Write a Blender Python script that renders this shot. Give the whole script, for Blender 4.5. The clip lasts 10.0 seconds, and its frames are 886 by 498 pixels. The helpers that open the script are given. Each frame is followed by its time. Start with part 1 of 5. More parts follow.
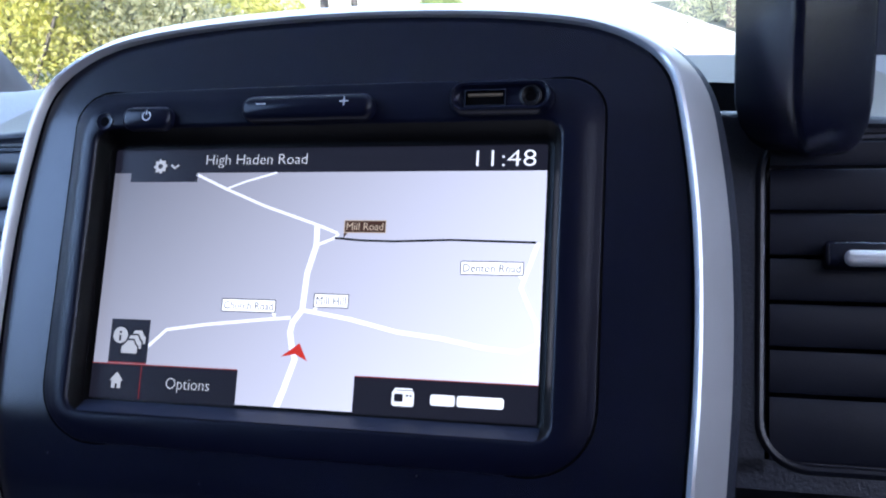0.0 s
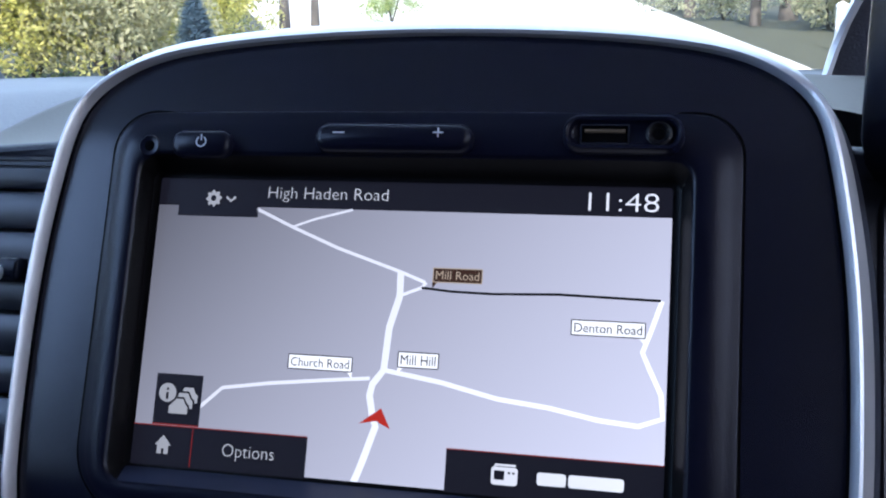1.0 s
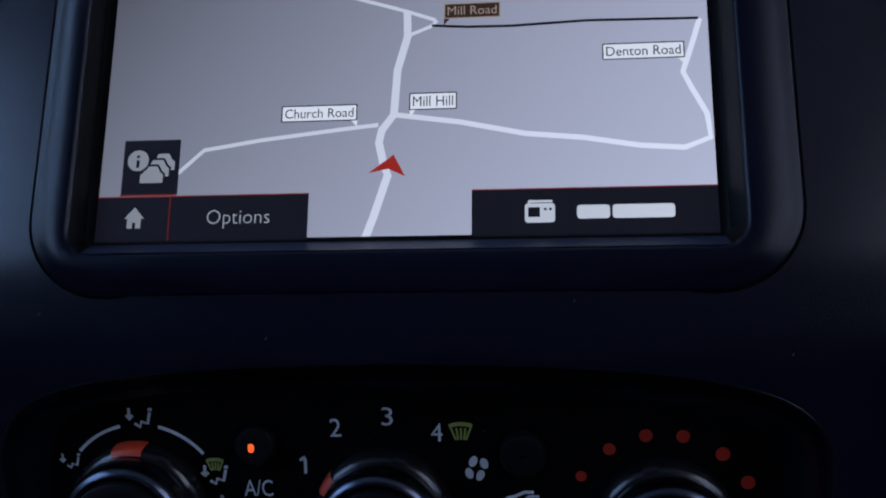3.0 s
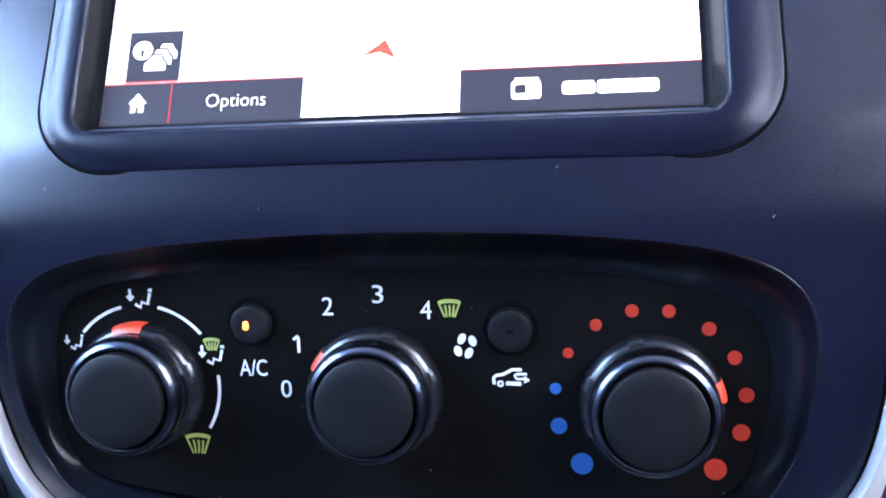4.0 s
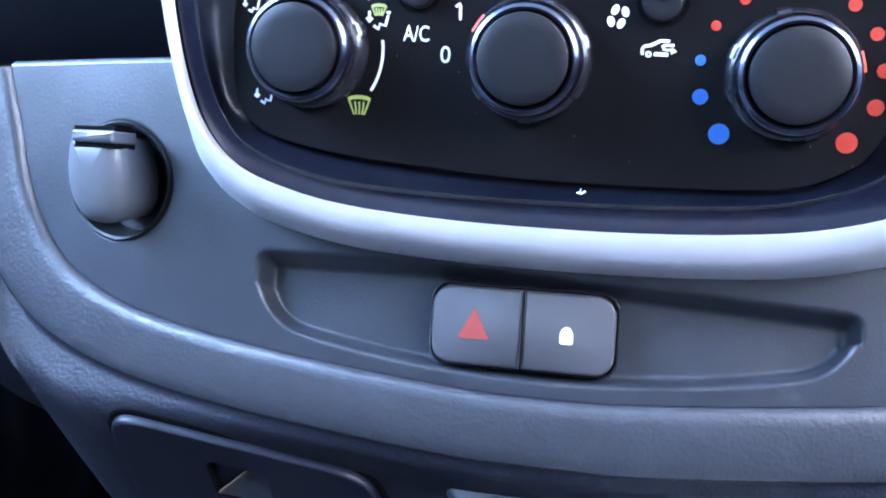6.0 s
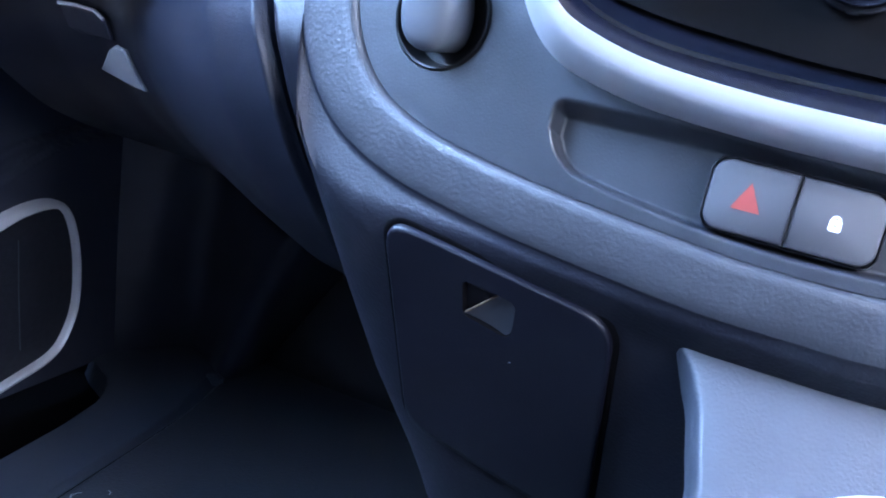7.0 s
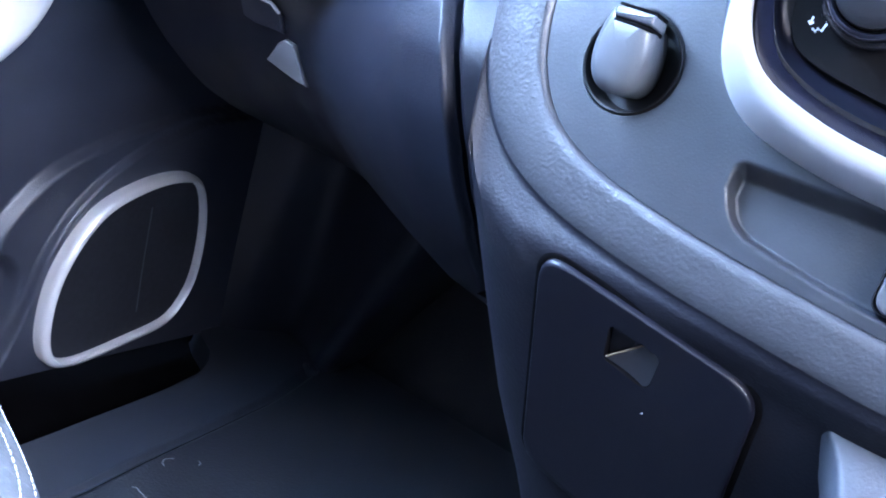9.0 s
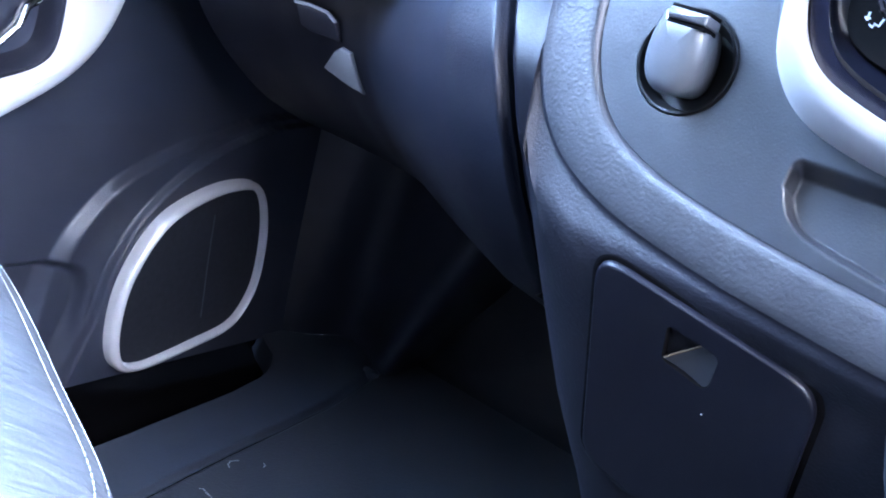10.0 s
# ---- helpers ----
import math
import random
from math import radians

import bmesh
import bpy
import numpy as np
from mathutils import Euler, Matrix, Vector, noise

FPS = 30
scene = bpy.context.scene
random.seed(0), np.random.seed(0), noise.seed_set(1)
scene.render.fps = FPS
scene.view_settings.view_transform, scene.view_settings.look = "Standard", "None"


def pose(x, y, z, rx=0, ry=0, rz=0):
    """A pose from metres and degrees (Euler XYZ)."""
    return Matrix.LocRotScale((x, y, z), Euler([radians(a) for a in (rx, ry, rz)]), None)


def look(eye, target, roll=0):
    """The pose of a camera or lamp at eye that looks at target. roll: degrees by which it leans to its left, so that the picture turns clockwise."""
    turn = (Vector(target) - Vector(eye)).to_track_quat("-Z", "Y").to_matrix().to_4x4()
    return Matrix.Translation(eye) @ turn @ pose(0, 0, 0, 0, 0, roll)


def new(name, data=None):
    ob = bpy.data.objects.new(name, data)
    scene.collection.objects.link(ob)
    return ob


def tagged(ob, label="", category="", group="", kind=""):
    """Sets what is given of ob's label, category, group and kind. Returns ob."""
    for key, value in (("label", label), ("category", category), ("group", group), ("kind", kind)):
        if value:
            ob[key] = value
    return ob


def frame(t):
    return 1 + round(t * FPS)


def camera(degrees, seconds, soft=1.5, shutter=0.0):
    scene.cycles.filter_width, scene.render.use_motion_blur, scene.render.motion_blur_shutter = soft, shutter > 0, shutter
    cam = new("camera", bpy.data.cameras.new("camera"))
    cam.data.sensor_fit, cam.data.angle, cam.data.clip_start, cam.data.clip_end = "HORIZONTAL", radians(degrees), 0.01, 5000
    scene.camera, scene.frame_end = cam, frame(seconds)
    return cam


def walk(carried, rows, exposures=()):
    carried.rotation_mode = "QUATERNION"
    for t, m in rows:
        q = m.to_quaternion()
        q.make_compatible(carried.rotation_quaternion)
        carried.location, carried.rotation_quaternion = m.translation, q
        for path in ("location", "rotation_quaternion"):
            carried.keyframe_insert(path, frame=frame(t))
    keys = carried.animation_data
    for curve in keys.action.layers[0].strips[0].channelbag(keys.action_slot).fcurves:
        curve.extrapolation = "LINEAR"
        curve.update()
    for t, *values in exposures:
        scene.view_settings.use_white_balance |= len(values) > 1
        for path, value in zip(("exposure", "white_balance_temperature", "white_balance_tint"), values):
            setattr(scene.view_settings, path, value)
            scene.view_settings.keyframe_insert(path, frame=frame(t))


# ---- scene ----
# ---- camera and walk ----
cam = camera(50.0, 10.0, soft=2.0)
PATH = [
    (0.0, pose(0.1233, -0.2746, 0.7412, 75.98, 2.95, 15.06)),
    (0.5, pose(0.0834, -0.2610, 0.7398, 75.23, 1.22, 12.22)),
    (1.0, pose(0.0722, -0.2446, 0.7527, 74.89, 1.37, 12.66)),
    (1.5, pose(0.0164, -0.2408, 0.7446, 76.58, 0.04, 8.79)),
    (2.0, pose(0.0209, -0.2367, 0.7141, 77.87, -1.48, 8.92)),
    (2.5, pose(0.0334, -0.2449, 0.6834, 78.48, 0.05, 8.74)),
    (3.0, pose(0.0349, -0.2421, 0.6597, 79.57, 1.91, 5.68)),
    (3.2, pose(0.0509, -0.2351, 0.6503, 79.27, 2.37, 8.65)),
    (4.3, pose(0.0445, -0.2600, 0.6106, 82.43, 2.00, 8.06)),
    (4.5, pose(0.0402, -0.2627, 0.6024, 81.96, 2.01, 7.91)),
    (5.0, pose(0.0349, -0.2617, 0.5825, 81.84, 1.82, 8.23)),
    (5.2, pose(0.0387, -0.2610, 0.5766, 80.32, 1.97, 8.86)),
    (6.3, pose(0.0173, -0.3075, 0.5406, 77.12, -4.02, 14.63)),
    (6.5, pose(0.0071, -0.3213, 0.5312, 75.99, -5.89, 16.42)),
    (7.0, pose(-0.0034, -0.3395, 0.5215, 73.87, -11.18, 23.06)),
    (7.5, pose(-0.0049, -0.3384, 0.5113, 71.43, -14.02, 27.81)),
    (8.0, pose(-0.0076, -0.3387, 0.5060, 70.18, -15.94, 28.71)),
    (8.5, pose(-0.0130, -0.3475, 0.5164, 71.89, -17.10, 29.20)),
    (9.0, pose(-0.0248, -0.3523, 0.5203, 72.88, -18.28, 31.23)),
    (9.5, pose(-0.0330, -0.3538, 0.5191, 72.73, -18.25, 32.15)),
    (10.0, pose(-0.0224, -0.3559, 0.5222, 72.06, -16.42, 34.47)),
]
EXPOSURES = [(0.0, 1.95, 5950, 12), (0.4, 1.46, 6000, 12), (1.0, 1.46, 6060, 12), (1.5, 1.40, 6100, 12), (2.0, 1.12, 6000, 12), (2.5, 0.74, 5900, 10), (3.2, 0.70, 5900, 10), (4.3, 5.35, 6350, 10), (5.2, 5.4, 6350, 10), (6.3, 5.38, 5880, 10), (7.0, 5.5, 5850, 10), (8.0, 5.82, 6080, 10), (9.0, 5.87, 6280, 10), (10.0, 5.87, 6280, 10)]
walk(cam, PATH, EXPOSURES)

# ---- world, sun and the sky's light through the windows ----
SUN_AZ, SUN_EL = radians(178), radians(38)   # azimuth from straight ahead, to the right positive
world = bpy.data.worlds.new("sky")
scene.world = world
world.use_nodes = True
wn = world.node_tree.nodes
sky = wn.new("ShaderNodeTexSky")
sky.sky_type, sky.sun_disc = "NISHITA", False
sky.sun_elevation, sky.sun_rotation = SUN_EL, SUN_AZ
world.node_tree.links.new(sky.outputs[0], wn["Background"].inputs[0])
wn["Background"].inputs[1].default_value = 0.15


def lamp(name, kind, m, energy, color, **settings):
    data = bpy.data.lights.new(name, kind)
    data.energy, data.color = energy, color
    if kind == "SUN":
        data.angle = radians(settings["angle"])
    else:
        data.shape, data.size, data.size_y = "RECTANGLE", settings["size"], settings["size_y"]
    ob = new(name, data)
    ob.matrix_world = m
    return ob


toward_sun = Vector((math.sin(SUN_AZ) * math.cos(SUN_EL), math.cos(SUN_AZ) * math.cos(SUN_EL), math.sin(SUN_EL)))
lamp("sun", "SUN", look(toward_sun * 30, (0, 0, 0)), 5.0, (1.0, 0.93, 0.82), angle=0.6)
lamp("sky_light_passenger_window", "AREA", look((-0.82, -0.37, 1.10), (0.1, -0.20, 0.85)), 2.1, (0.40, 0.60, 1.0), size=0.70, size_y=0.45)
lamp("sky_light_driver_window", "AREA", look((0.82, -0.45, 1.08), (-0.4, -0.05, 0.82)), 1.42, (0.82, 0.82, 1.0), size=0.90, size_y=0.48)
lamp("sky_light_windscreen", "AREA", look((0.0, 0.46, 1.10), (0.0, -0.2, 0.55)), 3.1, (0.60, 0.78, 1.0), size=1.4, size_y=0.6)


# ---- materials ----
def material(name, color, rough=0.5, metal=0.0, grain=0.0, grain_size=0.001, mottle=0.0, mottle_size=0.02, stain=None, emit=None,
             spec=0.5, coat=0.0, rough_var=0.0):
    """Principled surface with fine relief (grain, in metres), uneven tone (mottle) and, if asked for, dusty stains."""
    m = bpy.data.materials.new(name)
    m.use_nodes = True
    n, l = m.node_tree.nodes, m.node_tree.links
    b = n["Principled BSDF"]
    b.inputs["Base Color"].default_value = (*color, 1)
    b.inputs["Roughness"].default_value = rough
    b.inputs["Metallic"].default_value = metal
    b.inputs["Specular IOR Level"].default_value = spec
    b.inputs["Coat Weight"].default_value = coat
    co = n.new("ShaderNodeTexCoord")
    if mottle or rough_var:
        t = n.new("ShaderNodeTexNoise")
        t.inputs["Scale"].default_value = 1 / mottle_size
        t.inputs["Detail"].default_value = 5
        l.new(co.outputs["Object"], t.inputs["Vector"])
        if mottle:
            mix = n.new("ShaderNodeMix")
            mix.data_type = "RGBA"
            mix.inputs["A"].default_value = (*[c * (1 - mottle) for c in color], 1)
            mix.inputs["B"].default_value = (*[min(1, c * (1 + mottle)) for c in color], 1)
            l.new(t.outputs["Fac"], mix.inputs["Factor"])
            last = mix.outputs["Result"]
            if stain:
                t2 = n.new("ShaderNodeTexNoise")
                t2.inputs["Scale"].default_value = stain[1]
                t2.inputs["Detail"].default_value = 8
                t2.inputs["Roughness"].default_value = 0.7
                l.new(co.outputs["Object"], t2.inputs["Vector"])
                ramp = n.new("ShaderNodeValToRGB")
                ramp.color_ramp.elements[0].position = stain[2]
                ramp.color_ramp.elements[1].position = stain[2] + 0.18
                l.new(t2.outputs["Fac"], ramp.inputs["Fac"])
                mix2 = n.new("ShaderNodeMix")
                mix2.data_type = "RGBA"
                mix2.inputs["B"].default_value = (*stain[0], 1)
                l.new(ramp.outputs["Color"], mix2.inputs["Factor"])
                l.new(last, mix2.inputs["A"])
                last = mix2.outputs["Result"]
            l.new(last, b.inputs["Base Color"])
        if rough_var:
            mr = n.new("ShaderNodeMapRange")
            mr.inputs["To Min"].default_value = max(0.02, rough - rough_var)
            mr.inputs["To Max"].default_value = rough + rough_var
            l.new(t.outputs["Fac"], mr.inputs["Value"])
            l.new(mr.outputs["Result"], b.inputs["Roughness"])
    if grain:
        g = n.new("ShaderNodeTexNoise")
        g.inputs["Scale"].default_value = 1 / grain_size
        g.inputs["Detail"].default_value = 3
        l.new(co.outputs["Object"], g.inputs["Vector"])
        bump = n.new("ShaderNodeBump")
        bump.inputs["Strength"].default_value = grain
        bump.inputs["Distance"].default_value = grain_size * 0.5
        l.new(g.outputs["Fac"], bump.inputs["Height"])
        l.new(bump.outputs["Normal"], b.inputs["Normal"])
    if emit:
        b.inputs["Emission Color"].default_value = (*emit[0], 1)
        b.inputs["Emission Strength"].default_value = emit[1]
    return m


BLACK_SATIN = material("black_satin_plastic", (0.0034, 0.0042, 0.0125), 0.26, spec=0.47, grain=0.10, grain_size=0.0006, mottle=0.1, mottle_size=0.05, rough_var=0.015)
BEZEL = material("display_bezel_plastic", (0.0034, 0.0040, 0.0120), 0.31, spec=0.19, grain=0.08, grain_size=0.0005, mottle=0.12, mottle_size=0.03, rough_var=0.05)
DASH = material("dark_dash_plastic", (0.018, 0.021, 0.033), 0.48, grain=0.5, grain_size=0.0012, mottle=0.2, mottle_size=0.04, rough_var=0.06)
FASCIA = material("grey_grained_plastic", (0.0155, 0.0175, 0.022), 0.38, spec=0.6, grain=0.20, grain_size=0.0010, mottle=0.24, mottle_size=0.02, stain=((0.055, 0.056, 0.06), 22, 0.63), rough_var=0.06)
RIM = material("coarse_grained_plastic", (0.024, 0.026, 0.031), 0.40, spec=0.6, grain=0.36, grain_size=0.0015, mottle=0.22, mottle_size=0.006, stain=((0.07, 0.07, 0.075), 60, 0.64), rough_var=0.06)
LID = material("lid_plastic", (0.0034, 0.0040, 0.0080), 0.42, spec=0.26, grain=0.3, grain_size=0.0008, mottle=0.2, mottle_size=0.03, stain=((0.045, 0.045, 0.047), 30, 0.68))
SILVER = material("satin_silver_paint", (0.62, 0.61, 0.62), 0.36, metal=0.6, grain=0.05, grain_size=0.0004, mottle=0.06, mottle_size=0.02, rough_var=0.05)
DOOR_SILVER = material("pale_silver_paint", (0.80, 0.80, 0.82), 0.34, metal=0.3, grain=0.05, grain_size=0.0004, mottle=0.05, mottle_size=0.02, rough_var=0.04)
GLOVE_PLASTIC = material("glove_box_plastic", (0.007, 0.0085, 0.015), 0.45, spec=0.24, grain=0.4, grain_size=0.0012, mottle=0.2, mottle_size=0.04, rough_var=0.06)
KICK = material("wheel_arch_plastic", (0.020, 0.023, 0.034), 0.35, grain=0.3, grain_size=0.0012, mottle=0.2, mottle_size=0.04, rough_var=0.06)
DECK = material("grey_deck_plastic", (0.032, 0.036, 0.045), 0.46, grain=0.28, grain_size=0.0013, mottle=0.16, mottle_size=0.02, rough_var=0.05)
CAP_GREY = material("grey_cap_plastic", (0.070, 0.074, 0.082), 0.36, spec=0.6, grain=0.12, grain_size=0.0008, mottle=0.12, mottle_size=0.01, rough_var=0.05)
CHROME = material("bright_chrome", (0.80, 0.80, 0.82), 0.14, metal=1.0, mottle=0.05, mottle_size=0.01)
GLOSS = material("gloss_black_plastic", (0.007, 0.007, 0.009), 0.24, grain=0.06, grain_size=0.0006, mottle=0.2, mottle_size=0.02, rough_var=0.05)
WALL = material("recess_black", (0.0040, 0.0038, 0.0038), 0.45, spec=0.25, grain=0.05, grain_size=0.0006, mottle=0.2, mottle_size=0.02, rough_var=0.05)
SHELF = material("shelf_gloss_black", (0.0018, 0.0026, 0.0058), 0.30, spec=0.40, grain=0.04, grain_size=0.0006)
# Bluer and lighter than the bezel: the sky's sheen is put into the colour.
LEDGE = material("sky_sheen_ledge_black", (0.018, 0.023, 0.045), 0.48, spec=0.5, grain=0.05, grain_size=0.0006)
VENT = material("vent_plastic", (0.0055, 0.0065, 0.014), 0.34, spec=0.55, grain=0.12, grain_size=0.0008, mottle=0.2, mottle_size=0.03, rough_var=0.05)
PANEL = material("panel_black_plastic", (0.0026, 0.0024, 0.0027), 0.42, spec=0.12, grain=0.1, grain_size=0.0005, mottle=0.15, mottle_size=0.03, stain=((0.02, 0.02, 0.02), 60, 0.70), rough_var=0.06)
KNOB = material("rubber_black_cap", (0.0033, 0.0033, 0.0045), 0.46, spec=0.25, grain=0.25, grain_size=0.0005, mottle=0.15, mottle_size=0.01)
KNOB_RING = material("dark_polished_ring", (0.080, 0.088, 0.118), 0.24, metal=1.0, mottle=0.1, mottle_size=0.01)
PRINT = material("white_print", (0.62, 0.63, 0.66), 0.5, mottle=0.06, mottle_size=0.004)
PRINT_GREEN = material("yellow_green_print", (0.30, 0.34, 0.09), 0.5, mottle=0.08, mottle_size=0.004)
PRINT_RED = material("red_print", (0.31, 0.018, 0.006), 0.45, mottle=0.08, mottle_size=0.004)
PRINT_BLUE = material("blue_print", (0.018, 0.085, 0.28), 0.45, mottle=0.08, mottle_size=0.004)
POINTER = material("orange_red_pointer", (0.50, 0.045, 0.015), 0.4, mottle=0.08, mottle_size=0.004)
TRIANGLE = material("faded_red_print", (0.20, 0.03, 0.022), 0.5, mottle=0.08, mottle_size=0.004)
BUTTON = material("grey_button_plastic", (0.040, 0.040, 0.044), 0.48, grain=0.15, grain_size=0.0005, mottle=0.1, mottle_size=0.01)
# Near-black: shade put into gaps and hollows as colour; also button marks.
HOLE = material("shade_and_mark_black", (0.002, 0.002, 0.0025), 0.9, spec=0.04, mottle=0.2)
LED = material("amber_indicator", (0.6, 0.1, 0.02), 0.4, emit=((1.0, 0.12, 0.02), 0.6))
STRAW = material("tan_backing", (0.10, 0.07, 0.04), 0.6, mottle=0.2, mottle_size=0.004)
CARPET = material("dark_rubber_floor", (0.030, 0.033, 0.040), 0.48, grain=0.5, grain_size=0.003, mottle=0.35, mottle_size=0.03, stain=((0.065, 0.07, 0.077), 7, 0.60), rough_var=0.08)
SILL = material("sill_plastic", (0.034, 0.041, 0.055), 0.45, grain=0.3, grain_size=0.002, mottle=0.2, mottle_size=0.05, stain=((0.052, 0.059, 0.072), 10, 0.62), rough_var=0.06)
SCUFF = material("pale_scuff", (0.42, 0.43, 0.44), 0.6, mottle=0.4, mottle_size=0.006)
CARPET_DARK = material("black_felt", (0.017, 0.017, 0.021), 0.7, grain=0.8, grain_size=0.002, mottle=0.3, mottle_size=0.02)
CLOTH = material("speaker_cloth", (0.010, 0.0125, 0.020), 0.8, grain=0.8, grain_size=0.0018, mottle=0.6, mottle_size=0.006, stain=((0.024, 0.026, 0.031), 30, 0.64))
LEATHER = material("pale_grey_leather", (0.066, 0.069, 0.076), 0.50, grain=0.22, grain_size=0.0018, mottle=0.12, mottle_size=0.03, rough_var=0.08)
THREAD = material("white_thread", (0.55, 0.55, 0.55), 0.7, mottle=0.1, mottle_size=0.003)
HEADLINER = material("grey_headliner", (0.30, 0.30, 0.315), 0.9, grain=0.5, grain_size=0.002, mottle=0.1, mottle_size=0.05)
GAITER = material("ribbed_white_ring", (0.72, 0.72, 0.74), 0.25, metal=0.3, mottle=0.05, mottle_size=0.01)
# Raised base colour stands in for sunlight on the dashboard top.
DASH_TOP = material("sunlit_dash_plastic", (0.27, 0.275, 0.285), 0.6, grain=0.4, grain_size=0.0015, mottle=0.12, mottle_size=0.05)
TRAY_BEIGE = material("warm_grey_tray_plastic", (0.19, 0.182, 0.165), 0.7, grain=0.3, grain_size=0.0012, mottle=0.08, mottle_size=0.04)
# Darker copy of the rim's plastic: shade under the rim is in the colour.
LOWER = material("shaded_lower_plastic", (0.0055, 0.0062, 0.0105), 0.50, spec=0.28, grain=0.5, grain_size=0.0013, mottle=0.18, mottle_size=0.04, rough_var=0.06)
DOOR = material("door_trim_plastic", (0.034, 0.039, 0.057), 0.34, grain=0.5, grain_size=0.0014, mottle=0.18, mottle_size=0.05, rough_var=0.06)

# creases across the leather
nt = LEATHER.node_tree
leather_co = nt.nodes.new("ShaderNodeTexCoord")
turn = nt.nodes.new("ShaderNodeMapping")
turn.vector_type = "TEXTURE"
turn.inputs["Rotation"].default_value = (0, 0, radians(42))
turn.inputs["Scale"].default_value = (0.055, 0.0105, 0.02)
nt.links.new(leather_co.outputs["Object"], turn.inputs["Vector"])
crease = nt.nodes.new("ShaderNodeTexNoise")
crease.inputs["Scale"].default_value = 1.0
crease.inputs["Detail"].default_value = 2
crease.inputs["Distortion"].default_value = 0.5
nt.links.new(turn.outputs["Vector"], crease.inputs["Vector"])
fold = nt.nodes.new("ShaderNodeBump")
fold.inputs["Strength"].default_value = 0.5
fold.inputs["Distance"].default_value = 0.004
nt.links.new(crease.outputs["Fac"], fold.inputs["Height"])
old = nt.nodes["Principled BSDF"].inputs["Normal"].links[0].from_socket
nt.links.new(old, fold.inputs["Normal"])
nt.links.new(fold.outputs["Normal"], nt.nodes["Principled BSDF"].inputs["Normal"])

GLASS_CLEAR = bpy.data.materials.new("clear_window_glass")
GLASS_CLEAR.use_nodes = True
pane_shader = GLASS_CLEAR.node_tree.nodes["Principled BSDF"]
pane_shader.inputs["Base Color"].default_value = (0.96, 0.98, 0.97, 1)
pane_shader.inputs["Roughness"].default_value = 0.0
pane_shader.inputs["IOR"].default_value = 1.45
pane_shader.inputs["Transmission Weight"].default_value = 1.0

# ---- mesh helpers ----
LEAN = radians(24.0)     # the screen leans back by this much
CT, ST = math.cos(LEAN), math.sin(LEAN)
# console space: decimetres, x right, y into the dash, z up along the screen, origin at the screen's middle
KM = Matrix(((0.1, 0, 0, 0), (0, 0.1 * CT, 0.1 * ST, 0), (0, -0.1 * ST, 0.1 * CT, 0.66), (0, 0, 0, 1)))
ID = Matrix.Identity(4)


def holder(name, at, label, category, group="", kind=""):
    """A thing's Empty at its base."""
    ob = new(name)
    ob.location = at
    ob.empty_display_size = 0.02
    bpy.context.view_layer.update()
    return tagged(ob, label, category, group, kind)


def part(name, verts, faces, mat, parent=None, label="", m=KM, angle=40):
    """One mesh object under a thing or a part; verts are given in the space that m takes to the world."""
    me = bpy.data.meshes.new(name)
    me.from_pydata([tuple(m @ Vector(v)) for v in verts], [], faces)
    bm = bmesh.new()
    bm.from_mesh(me)
    bmesh.ops.remove_doubles(bm, verts=bm.verts, dist=1e-6)
    bmesh.ops.recalc_face_normals(bm, faces=bm.faces)
    bm.to_mesh(me)
    bm.free()
    me.materials.append(mat)
    me.polygons.foreach_set("use_smooth", [True] * len(me.polygons))
    me.set_sharp_from_angle(angle=radians(angle))
    ob = new(name, me)
    if parent is not None:
        ob.parent = parent
        ob.matrix_parent_inverse = Matrix.Translation(-parent.location)
    if label:
        tagged(ob, label)
    return ob


def join(*pieces):
    verts, faces = [], []
    for v, f in pieces:
        k = len(verts)
        verts += [tuple(p) for p in v]
        faces += [tuple(i + k for i in q) for q in f]
    return verts, faces


def loft(loops, closed=True, cap0=False, cap1=False):
    """Skin over loops of equally many points."""
    n = len(loops[0])
    verts = [tuple(p) for lp in loops for p in lp]
    faces = []
    for a in range(len(loops) - 1):
        for i in range(n if closed else n - 1):
            j = (i + 1) % n
            faces.append((a * n + i, a * n + j, a * n + n + j, a * n + n + i))
    if cap0:
        faces.append(tuple(range(n)))
    if cap1:
        faces.append(tuple(range((len(loops) - 1) * n, len(loops) * n)))
    return verts, faces


def grid(fn, us, vs):
    verts = [tuple(fn(u, v)) for v in vs for u in us]
    n = len(us)
    faces = [(j * n + i, j * n + i + 1, (j + 1) * n + i + 1, (j + 1) * n + i) for j in range(len(vs) - 1) for i in range(n - 1)]
    return verts, faces


def rrect(cx, cy, hw, hh, r, n=8):
    """Rounded rectangle, 4 n points, or with four radii from the lower right round to the lower left... (br, tr, tl, bl)."""
    rs = r if isinstance(r, tuple) else (r,) * 4
    pts = []
    for k, (sx, sy) in enumerate(((1, -1), (1, 1), (-1, 1), (-1, -1))):
        q = rs[k]
        for i in range(n):
            a = radians(-90 + 90 * k + 90 * i / (n - 1))
            pts.append((cx + sx * (hw - q) + q * math.cos(a), cy + sy * (hh - q) + q * math.sin(a)))
    return pts


def round_poly(pts, radii, n=8):
    """A polygon with rounded corners."""
    out, k = [], len(pts)
    for i in range(k):
        p, a, b = Vector(pts[i]), Vector(pts[i - 1]), Vector(pts[(i + 1) % k])
        start, end = p + (a - p).normalized() * radii[i], p + (b - p).normalized() * radii[i]
        for j in range(n):
            t = j / (n - 1)
            out.append(tuple(start * (1 - t) ** 2 + p * (2 * t * (1 - t)) + end * t * t))
    return out


